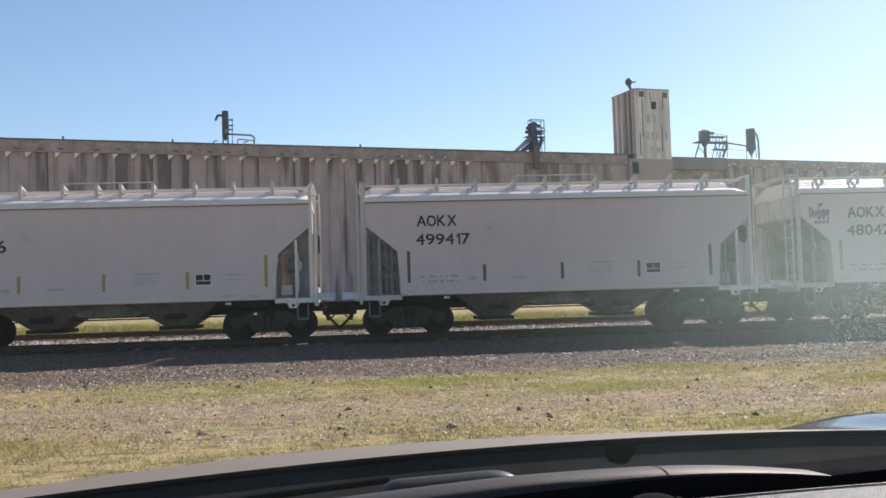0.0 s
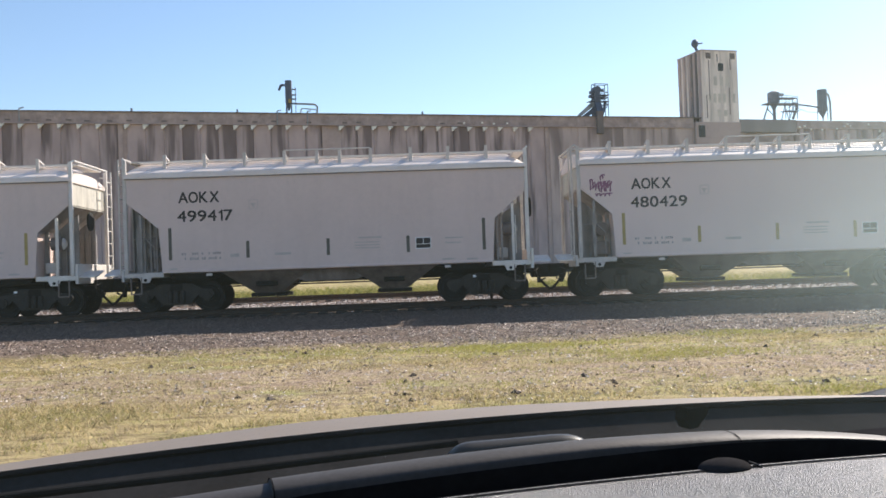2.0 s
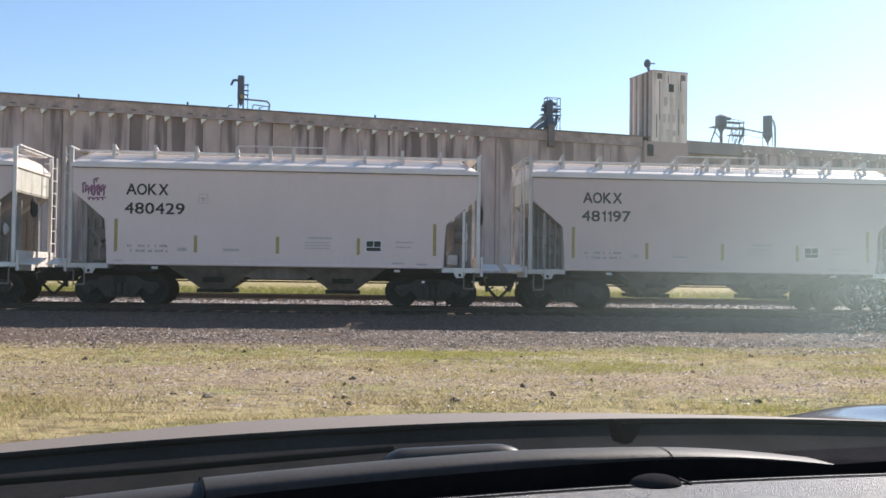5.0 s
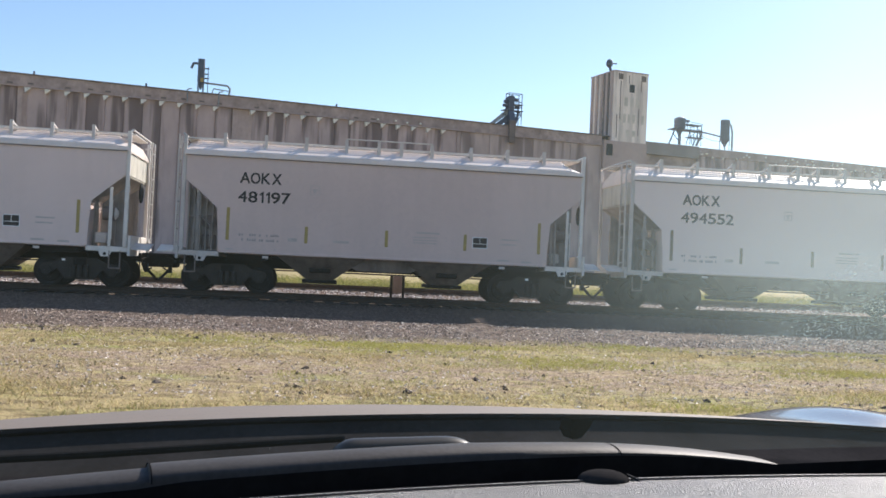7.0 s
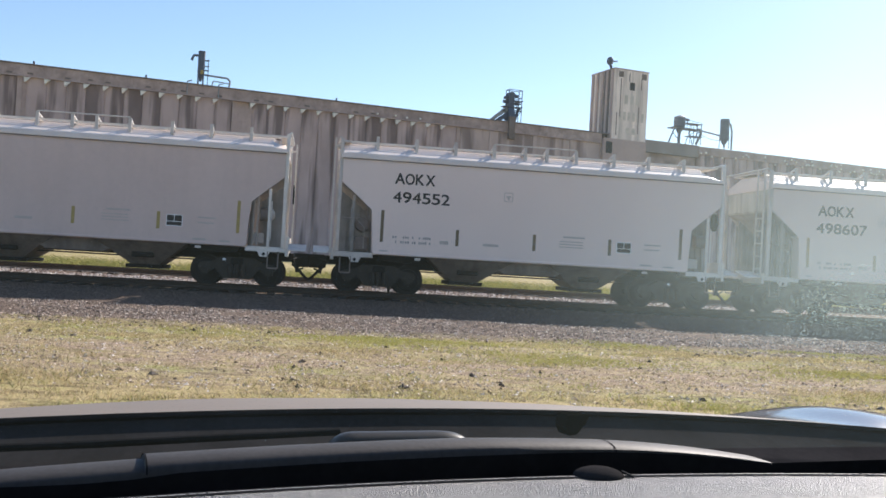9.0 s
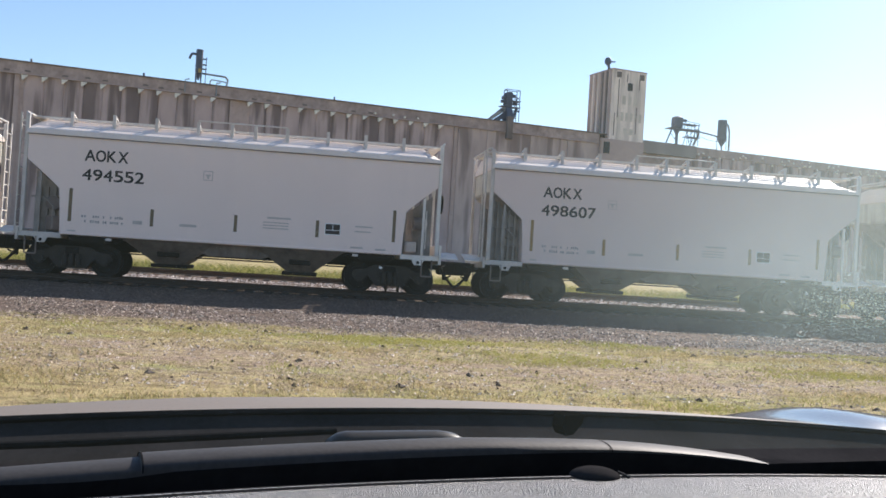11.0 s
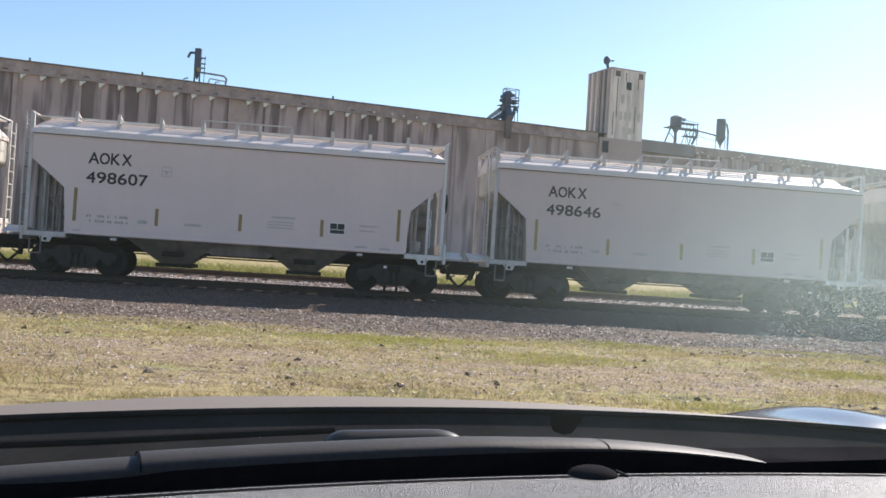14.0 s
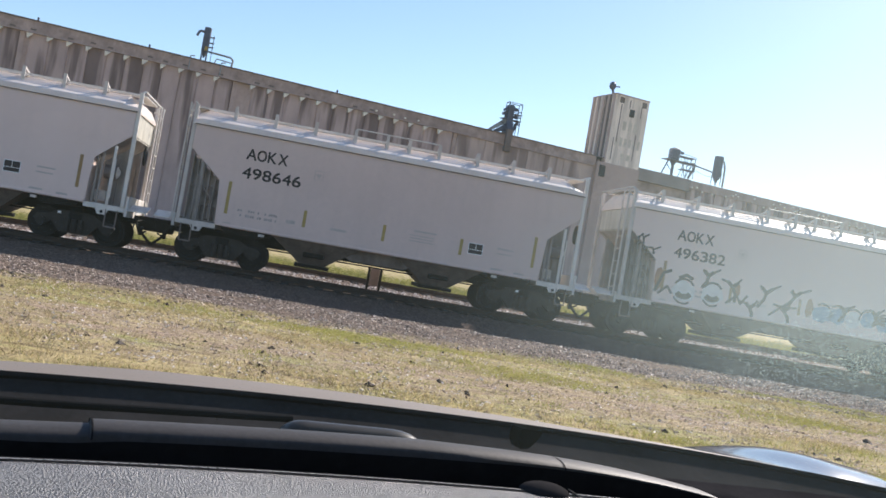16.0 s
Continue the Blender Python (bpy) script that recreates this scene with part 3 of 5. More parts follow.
    for x in (1.7, 2.9, 4.1, 5.3):
        part("strut", rod(B(), (x, -1.1, 0), (x, -1.1, 5.5), 0.09, 6), MACHINE, lp)
    part("cross_tie", path(B(), [(1.7, -1.1, 2.2), (4.1, -1.1, 4.0), (5.3, -1.1, 2.2)], 0.08), MACHINE, lp)
    part("cable", path(B(), [(5.2, 0, 3.4), (7.5, 0, 2.6), (9.5, 0, 2.1), (12.4, 0, 2.0)], 0.07), MACHINE, lp)


build_silos()
build_tower()
build_roof_machines()


# ---- the train ----
CAR_L, CAR_MID = 12.8, 8.07      # coupled length, and the middle of the first car from the start of the train's measure


def body_bm():
    """Smooth-sided hopper shell: full length at the top, cut back by slopes at the ends."""
    out = [(-5.62, 3.70), (-5.62, 3.01), (-4.70, 2.27), (-4.66, 1.03), (4.66, 1.03), (4.70, 2.27), (5.62, 3.01), (5.62, 3.70)]
    bm = prism(B(), out, "y", -1.6, 1.6)
    bmesh.ops.bevel(bm, geom=[e for e in bm.edges], offset=0.025, segments=2, affect="EDGES")
    return bm


def roof_bm():
    prof = [(-1.63, 3.66), (-1.63, 3.72), (-1.60, 3.82), (-1.56, 3.85), (-1.1, 4.015), (-0.6, 4.19), (0.6, 4.19), (1.1, 4.015), (1.56, 3.85), (1.60, 3.82), (1.63, 3.72), (1.63, 3.66)]
    bm = B()
    rings = []
    for x, cut in ((-5.66, 1), (-5.64, 0.2), (-5.45, 0), (5.2, 0), (5.63, 0.5), (5.66, 1)):
        rings.append([bm.verts.new((x, y, z - max(0, z - 3.72) * cut)) for y, z in prof])
    n = len(prof)
    for a, b in zip(rings, rings[1:]):
        for i in range(n - 1):
            bm.faces.new((a[i], a[i + 1], b[i + 1], b[i]))
        bm.faces.new((a[n - 1], a[0], b[0], b[n - 1]))
    bm.faces.new(rings[0]), bm.faces.new(rings[-1])
    return bm


def text_part(words, x, z, width, height, material, parent, label=""):
    """Painted letters on the near side, their lower left corner at x, z."""
    glyphs, x0 = [], 0.0
    for ch in words:
        if ch == " ":
            x0 += 0.015
            continue
        if ch == "1":      # a stem with a slanted flag
            h = height
            glyphs.append(([(x0 + a, 0.002, b * h) for a, b in ((0.085, 0), (0.125, 0), (0.125, 1), (0.092, 1), (0.085, 0.93), (0.03, 0.80), (0.03, 0.70), (0.085, 0.78))], [(0, 1, 2, 3, 4, 7), (4, 5, 6, 7)]))
            x0 += 0.17
            continue
        cu = bpy.data.curves.new("letters", "FONT")
        cu.body, cu.extrude = ch, 0.002
        tmp = new("letters", cu)
        me = bpy.data.meshes.new_from_object(tmp.evaluated_get(bpy.context.evaluated_depsgraph_get()))
        bpy.data.objects.remove(tmp)
        co = np.array([v.co[:] for v in me.vertices])
        lo, hi = co.min(0), co.max(0)
        wide = {"A": 0.29, "O": 0.27, "K": 0.25, "X": 0.27}.get(ch, 0.232)
        glyphs.append(([(x0 + (a - lo[0]) / (hi[0] - lo[0]) * wide, c, (b - lo[1]) / (hi[1] - lo[1]) * height) for a, b, c in co], [tuple(f.vertices) for f in me.polygons]))
        x0 += wide + (0.02 if ch == "A" else 0.043)
    fit = width / (x0 - 0.043)
    ps, fs = [], []
    for co, polys in glyphs:
        fs += [tuple(i + len(ps) for i in f) for f in polys]
        ps += [(a * fit, b, c) for a, b, c in co]
    # heavier strokes: the same letters laid over one another, a little apart
    vs, qs = [], []
    for k, (dx, dz) in enumerate(((-0.007, -0.006), (0.007, -0.006), (-0.007, 0.006), (0.007, 0.006), (0.0, 0.0))):
        qs += [tuple(i + len(vs) for i in f) for f in fs]
        vs += [(a + dx, b - 0.0007 * k, c + dz) for a, b, c in ps]
    me = bpy.data.meshes.new("letters")
    me.from_pydata(vs, [], qs)
    me.materials.append(material)
    ob = new("lettering", me)
    ob.parent = parent
    ob.matrix_basis = pose(x, -1.605, z)
    if label:
        ob["label"] = label
    return ob


def decal(name, x0, x1, z0, z1, material, parent, label="", lift=0.004):
    return part(name, box(B(), x0, x1, -1.6 - lift, -1.598, z0, z1), material, parent, label)


STROKES = []      # strokes sprayed so far: each lies a hair over the last


def stroke_bm(pts, w, lift):
    """A sprayed stroke: a flat ribbon on the near side along points (x, z)."""
    bm = B()
    STROKES.append(lift)
    lift += 0.00037 * (len(STROKES) % 13)
    for (xa, za), (xb, zb) in zip(pts, pts[1:]):
        lift += 0.00011
        d = Vector((xb - xa, zb - za))
        if d.length < 1e-4:
            continue
        n = Vector((-d.y, d.x)).normalized() * w / 2
        e = d.normalized() * w * 0.3
        q = [(xa - e.x + n.x, za - e.y + n.y), (xa - e.x - n.x, za - e.y - n.y), (xb + e.x - n.x, zb + e.y - n.y), (xb + e.x + n.x, zb + e.y + n.y)]
        bm.faces.new([bm.verts.new((u, -1.6 - lift, v)) for u, v in q])
    return bm


def build_wheelset():
    bm = B()
    for s in (-1, 1):
        y = s * 0.755
        rod(bm, (0, y - 0.065, 0), (0, y + 0.065, 0), 0.42, 28)
        rod(bm, (0, y - s * 0.075, 0), (0, y - s * 0.06, 0), 0.45, 28)
        rod(bm, (0, y + s * 0.06, 0), (0, y + s * 0.085, 0), 0.33, 24, 0.30)
        rod(bm, (0, y + s * 0.08, 0), (0, y + s * 0.16, 0), 0.12, 12)
    rod(bm, (0, -0.9, 0), (0, 0.9, 0), 0.08, 10)
    return part("wheelset", bm, WHEEL, smooth=True)


def side_frame_bm():
    """Cast truck side frame seen from the side, about the truck's middle."""
    bm = B()
    arch = [(-1.08, 0.50), (-1.02, 0.62), (-0.70, 0.66), (-0.45, 0.80), (0.45, 0.80), (0.70, 0.66), (1.02, 0.62), (1.08, 0.50), (1.0, 0.36), (0.74, 0.36), (0.62, 0.48), (0.38, 0.20), (-0.38, 0.20), (-0.62, 0.48), (-0.74, 0.36), (-1.0, 0.36)]
    prism(bm, arch, "y", -0.07, 0.07)
    for x in (-0.875, 0.875):
        rod(bm, (x, -0.14, 0.42), (x, 0.07, 0.42), 0.13, 14)
    for x in (-0.18, 0, 0.18):
        rod(bm, (x, -0.1, 0.26), (x, -0.1, 0.6), 0.075, 8)
    return bm


def end_parts(car, s):
    """End platform, corner posts, ladders, braces and coupler at one end; s is -1 or 1 along the train."""
    light, plate = (SUNNY_PAINT, END_PAINT) if s > 0 else (STEEL_LIGHT, END_PAINT)      # the sunward end takes a paler copy, with sunlight put into its colour

    def p(name, bm, m, label="", smooth=False, under=None):
        if s < 0:
            bmesh.ops.scale(bm, vec=(-1, 1, 1), verts=bm.verts)
        return part(name, bm, m, under or car, label, smooth)

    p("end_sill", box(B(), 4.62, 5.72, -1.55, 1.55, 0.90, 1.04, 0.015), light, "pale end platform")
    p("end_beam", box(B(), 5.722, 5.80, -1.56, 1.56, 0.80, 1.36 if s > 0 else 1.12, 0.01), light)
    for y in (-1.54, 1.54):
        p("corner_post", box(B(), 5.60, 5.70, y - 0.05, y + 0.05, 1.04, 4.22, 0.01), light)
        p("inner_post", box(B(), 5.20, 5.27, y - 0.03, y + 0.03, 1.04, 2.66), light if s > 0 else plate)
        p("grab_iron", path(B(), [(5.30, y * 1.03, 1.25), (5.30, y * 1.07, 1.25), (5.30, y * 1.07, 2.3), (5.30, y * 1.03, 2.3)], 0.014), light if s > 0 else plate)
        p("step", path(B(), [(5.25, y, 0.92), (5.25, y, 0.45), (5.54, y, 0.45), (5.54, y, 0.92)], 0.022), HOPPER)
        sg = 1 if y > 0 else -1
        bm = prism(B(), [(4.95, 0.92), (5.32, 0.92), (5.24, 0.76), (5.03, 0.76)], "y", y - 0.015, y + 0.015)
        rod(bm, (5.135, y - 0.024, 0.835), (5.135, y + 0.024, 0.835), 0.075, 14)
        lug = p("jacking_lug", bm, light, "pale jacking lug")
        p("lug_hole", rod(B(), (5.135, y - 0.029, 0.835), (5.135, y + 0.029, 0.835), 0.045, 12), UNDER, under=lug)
    # added plate, tilted into the sun to give the bright band between cars
    p("crossover_step", prism(B(), [(-1.48, 1.00), (-0.80, 1.17), (-0.80, 1.14), (-1.48, 0.97)], "x", 5.804, 6.30), SUNNY_PAINT, "added pale plate sloping to catch the sun")
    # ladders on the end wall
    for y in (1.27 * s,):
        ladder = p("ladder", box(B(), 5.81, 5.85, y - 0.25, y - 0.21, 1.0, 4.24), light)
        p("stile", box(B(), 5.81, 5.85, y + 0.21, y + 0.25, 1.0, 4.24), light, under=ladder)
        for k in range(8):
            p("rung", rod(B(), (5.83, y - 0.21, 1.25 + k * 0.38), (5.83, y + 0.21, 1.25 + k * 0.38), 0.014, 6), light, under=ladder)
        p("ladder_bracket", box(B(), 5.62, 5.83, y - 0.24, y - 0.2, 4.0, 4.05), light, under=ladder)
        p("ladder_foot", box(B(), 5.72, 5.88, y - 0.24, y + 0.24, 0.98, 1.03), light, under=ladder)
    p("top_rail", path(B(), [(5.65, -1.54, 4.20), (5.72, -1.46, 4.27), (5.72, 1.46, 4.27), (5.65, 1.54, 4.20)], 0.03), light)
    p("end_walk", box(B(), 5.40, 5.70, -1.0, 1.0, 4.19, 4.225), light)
    # upright stiffeners and partition under the slope, dirt and shade both in their colour
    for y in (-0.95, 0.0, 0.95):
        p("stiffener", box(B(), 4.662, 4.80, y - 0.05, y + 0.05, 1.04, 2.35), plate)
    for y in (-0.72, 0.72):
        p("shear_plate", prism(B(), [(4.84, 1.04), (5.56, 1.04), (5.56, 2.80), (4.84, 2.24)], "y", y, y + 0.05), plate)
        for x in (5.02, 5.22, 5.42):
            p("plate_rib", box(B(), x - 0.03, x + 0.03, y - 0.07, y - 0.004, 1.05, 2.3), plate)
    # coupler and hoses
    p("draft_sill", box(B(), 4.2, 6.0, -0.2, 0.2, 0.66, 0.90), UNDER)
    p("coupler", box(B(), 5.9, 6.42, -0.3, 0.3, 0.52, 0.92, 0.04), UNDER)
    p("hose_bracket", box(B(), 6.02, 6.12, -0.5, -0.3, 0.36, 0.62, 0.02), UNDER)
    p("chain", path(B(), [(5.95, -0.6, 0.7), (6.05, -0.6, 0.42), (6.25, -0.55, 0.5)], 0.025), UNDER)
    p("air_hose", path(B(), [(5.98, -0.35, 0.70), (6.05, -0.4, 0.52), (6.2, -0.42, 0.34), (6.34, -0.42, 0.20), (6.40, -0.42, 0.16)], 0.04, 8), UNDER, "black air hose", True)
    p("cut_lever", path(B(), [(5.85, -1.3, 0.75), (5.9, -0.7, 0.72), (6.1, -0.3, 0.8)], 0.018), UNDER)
    if s > 0:
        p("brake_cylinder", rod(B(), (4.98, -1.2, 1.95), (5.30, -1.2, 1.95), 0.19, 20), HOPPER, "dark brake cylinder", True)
        # the head's sunlit look comes from the paler paint
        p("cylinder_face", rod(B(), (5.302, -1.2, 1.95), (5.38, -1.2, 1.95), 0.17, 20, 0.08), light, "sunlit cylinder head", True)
        p("valve_block", box(B(), 4.78, 5.1, -1.25, -1.05, 1.12, 1.42, 0.03), STEEL_LIGHT)
        for x in (4.80, 4.92):
            p("bulkhead_rib", box(B(), x - 0.03, x + 0.03, -1.42, -1.37, 1.05, 2.28 + (x - 4.7) * 0.72, 0.008), END_PAINT)
        p("brake_wheel", rod(B(), (5.83, -0.55, 2.6), (5.87, -0.55, 2.6), 0.28, 20), UNDER, "dark round hand brake wheel", True)
    else:
        p("bulkhead", prism(B(), [(4.70, 1.04), (5.56, 1.04), (5.56, 2.86), (4.70, 2.20)], "y", -1.16, -1.12), plate, "dirty ribbed bulkhead in shade")
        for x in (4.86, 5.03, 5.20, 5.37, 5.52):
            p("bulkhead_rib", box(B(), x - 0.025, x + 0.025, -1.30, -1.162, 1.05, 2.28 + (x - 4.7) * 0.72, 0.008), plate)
        p("air_tank", rod(B(), (4.95, -1.25, 1.85), (4.95, -0.2, 1.85), 0.2, 16), HOPPER, "grey air reservoir", True)
        p("valve_box", box(B(), 4.75, 5.15, -1.2, -0.9, 1.1, 1.5, 0.03), HOPPER)
        p("pipe_run", path(B(), [(4.9, -1.4, 1.15), (4.9, -1.4, 1.75), (5.15, -1.35, 2.0), (5.5, -1.3, 2.0)], 0.02), plate)


def build_car():
    """One covered hopper, with its parts, about the middle of the car at rail height."""
    car = new("hopper_car")
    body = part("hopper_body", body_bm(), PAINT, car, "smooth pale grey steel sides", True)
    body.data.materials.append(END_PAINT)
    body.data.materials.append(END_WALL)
    # down-facing end slopes get the darker paint: dirt plus painted shade
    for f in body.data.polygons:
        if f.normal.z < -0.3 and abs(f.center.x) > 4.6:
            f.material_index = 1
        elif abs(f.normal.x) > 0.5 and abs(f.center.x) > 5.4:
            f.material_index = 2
    part("roof", roof_bm(), ROOF_PAINT, car, "pale arched roof")
    part("side_sill", box(B(), -4.62, 4.62, -1.615, -1.52, 1.01, 1.08, 0.01), PAINT, car)
    part("far_side_sill", box(B(), -4.62, 4.62, 1.52, 1.615, 1.01, 1.08, 0.01), PAINT, car)
    for y in (-1.634, 1.634):
        part("eave_seam", box(B(), -5.62, 5.62, y - 0.006, y + 0.006, 3.655, 3.683), HOPPER, car, "dark seam under the roof")
    # running boards, brackets and hatch covers
    boards = []
    for y0, y1 in ((-0.92, -0.46), (0.46, 0.92)):
        bm = B()
        for y in (y0, y1):
            box(bm, -5.62, 5.62, y - 0.014, y + 0.014, 4.205, 4.245)
        for k in range(116):
            x = -5.58 + k * 0.097
            box(bm, x - 0.006, x + 0.006, y0 + 0.014, y1 - 0.014, 4.215, 4.23)
        for k in range(3):
            y = y0 + 0.13 + k * 0.13
            box(bm, -5.6, 5.6, y - 0.022, y + 0.022, 4.22, 4.234)
        # the grating takes the lit paint too, for its bright sunlit line
        boards.append(part("running_board", bm, SUNNY_PAINT, car, "pale steel grating walkway"))
    for x in (-4.63, -3.50, -2.36, -1.22, -0.29, 0.36, 1.25, 2.40, 3.48, 4.58):
        for s in (-1, 1):
            part("board_bracket", box(B(), x - 0.045, x + 0.045, *sorted((s * 1.065, s * 1.115)), 3.98, 4.40), STEEL_LIGHT, boards[(s + 1) // 2])
            part("bracket_arm", box(B(), x - 0.03, x + 0.03, *sorted((s * 0.5, s * 1.065)), 4.16, 4.203), STEEL_LIGHT, boards[(s + 1) // 2])
            part("bracket_brace", prism(B(), [(s * 1.065, 4.40), (s * 1.065, 4.35), (s * 0.6, 4.247), (s * 0.6, 4.29)], "x", x - 0.025, x + 0.025), STEEL_LIGHT, boards[(s + 1) // 2])
    part("roof_handrail", path(B(), [(-1.22, -1.09, 4.38), (-1.22, -1.09, 4.425), (1.25, -1.09, 4.425), (1.25, -1.09, 4.38)], 0.02), STEEL_LIGHT, boards[0])
    for k in range(4):
        x = -5.0 + k * 2.52
        bm = prism(B(), [(-0.34, 4.12), (-0.34, 4.20), (-0.2, 4.25), (0.2, 4.25), (0.34, 4.20), (0.34, 4.12)], "x", x, x + 2.44)
        hatch = part("hatch_cover", bm, ROOF_PAINT, car)
        for xx in (x + 0.4, x + 1.22, x + 2.04):
            part("hatch_bar", box(B(), xx - 0.03, xx + 0.03, -0.40, 0.40, 4.26, 4.29), STEEL_LIGHT, hatch)
    # hoppers and outlets
    for s in (-1, 1):
        bm = B()
        top = [(s * 3.05, -1.45), (s * 0.55, -1.45), (s * 0.55, 1.45), (s * 3.05, 1.45)]
        bot = [(s * 2.2, -0.75), (s * 1.45, -0.75), (s * 1.45, 0.75), (s * 2.2, 0.75)]
        a = [bm.verts.new((x, y, 1.0)) for x, y in top]
        b = [bm.verts.new((x, y, 0.36)) for x, y in bot]
        for i in range(4):
            bm.faces.new((a[i], a[(i + 1) % 4], b[(i + 1) % 4], b[i]))
        bm.faces.new(a), bm.faces.new(b)
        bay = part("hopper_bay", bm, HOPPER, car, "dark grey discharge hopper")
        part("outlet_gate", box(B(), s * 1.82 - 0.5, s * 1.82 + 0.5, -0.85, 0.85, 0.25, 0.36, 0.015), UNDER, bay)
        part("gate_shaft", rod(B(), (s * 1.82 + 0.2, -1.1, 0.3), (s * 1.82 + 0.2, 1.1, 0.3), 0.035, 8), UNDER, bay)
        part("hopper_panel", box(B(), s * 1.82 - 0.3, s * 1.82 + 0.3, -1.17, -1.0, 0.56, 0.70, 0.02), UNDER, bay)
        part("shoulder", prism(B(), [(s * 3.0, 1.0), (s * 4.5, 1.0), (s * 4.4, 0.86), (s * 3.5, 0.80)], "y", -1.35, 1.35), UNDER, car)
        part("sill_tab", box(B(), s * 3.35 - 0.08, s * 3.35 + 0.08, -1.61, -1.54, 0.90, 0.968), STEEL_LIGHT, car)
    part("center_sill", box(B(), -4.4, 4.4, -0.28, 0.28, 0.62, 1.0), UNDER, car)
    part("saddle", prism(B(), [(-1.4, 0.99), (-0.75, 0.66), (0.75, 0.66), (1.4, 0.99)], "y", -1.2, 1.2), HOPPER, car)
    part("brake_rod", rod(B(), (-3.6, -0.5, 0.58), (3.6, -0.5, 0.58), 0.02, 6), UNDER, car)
    # trucks
    for s in (-1, 1):
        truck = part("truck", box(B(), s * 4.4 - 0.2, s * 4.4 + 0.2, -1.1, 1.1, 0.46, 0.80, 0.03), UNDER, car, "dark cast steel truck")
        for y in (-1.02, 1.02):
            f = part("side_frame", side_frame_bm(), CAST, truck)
            f.matrix_basis = pose(s * 4.4, y, 0, 0, 0, 0 if y < 0 else 180)
            for x in (-0.875, 0.875):
                part("bearing_cap", rod(B(), (s * 4.4 + x, y * 1.13, 0.42), (s * 4.4 + x, y * 1.17, 0.42), 0.085, 12), CAST, truck)
        end_parts(car, s)
    part("ladder_tab", box(B(), 4.05, 4.13, -1.64, -1.6, 0.60, 0.66), WHITE, car)
    # printing common to all cars
    panel = decal("data_panel", 2.46, 2.90, 1.46, 1.78, WHITE, car, "black data panel with a white border")
    decal("panel_field", 2.478, 2.672, 1.598, 1.762, LETTER, panel, lift=0.008)
    decal("panel_field", 2.688, 2.882, 1.598, 1.762, LETTER, panel, lift=0.008)
    decal("panel_field", 2.478, 2.882, 1.478, 1.582, LETTER, panel, lift=0.008)
    rnd = random.Random(8)
    for z in (1.50, 1.36):
        x = -4.1
        for w in (0.16, 0.26, 0.12, 0.36):
            n = max(2, int(w / 0.055))
            for i in range(n):
                if rnd.random() < 0.88:
                    decal("print_mark", x + i * w / n, x + i * w / n + rnd.uniform(0.034, 0.05), z, z + rnd.uniform(0.06, 0.075), PRINT, car, "worn printed mark")
            x += w + 0.07
    for x, w, z, h in ((-2.75, 0.25, 1.40, 0.1), (-1.5, 0.45, 1.42, 0.07),
                       (0.85, 0.65, 1.80, 0.05), (0.75, 0.7, 1.68, 0.03), (0.75, 0.7, 1.60, 0.03), (0.75, 0.7, 1.52, 0.03), (3.3, 0.5, 1.72, 0.04), (3.3, 0.45, 1.58, 0.04),
                       (-4.45, 0.22, 1.10, 0.04), (3.9, 0.3, 1.10, 0.05), (3.2, 0.35, 1.12, 0.05)):
        decal("print_line", x, x + w, z, z + h, FAINT, car, "faded line of print")
    return car


def square_mark(car, x):
    """A faded square mark high on the side."""
    for a in ((-0.13, 0.13, 2.73, 2.75), (-0.13, 0.13, 2.98, 3.0), (-0.13, -0.11, 2.75, 2.98), (0.11, 0.13, 2.75, 2.98), (-0.07, 0.07, 2.86, 2.9), (-0.03, 0.03, 2.78, 2.86)):
        decal("mark_frame", x + a[0], x + a[1], a[2], a[3], FAINT, car, "faded square mark")


def stripes(car, m):
    for x, tall in ((-4.41, 1), (-2.25, 0), (0.0, 0), (2.25, 0), (4.40, 1)):
        decal("reflective_stripe", x - 0.045, x + 0.045, 1.37, 2.27 if tall else 1.84, m, car, "worn reflective stripe")


# ---- the parked car in which the camera sits ----
HEAD = Matrix.Translation((0, 0, EYE)) @ Matrix.Rotation(radians(15), 4, "Z")   # x to the right of the car, y ahead, z from the eye


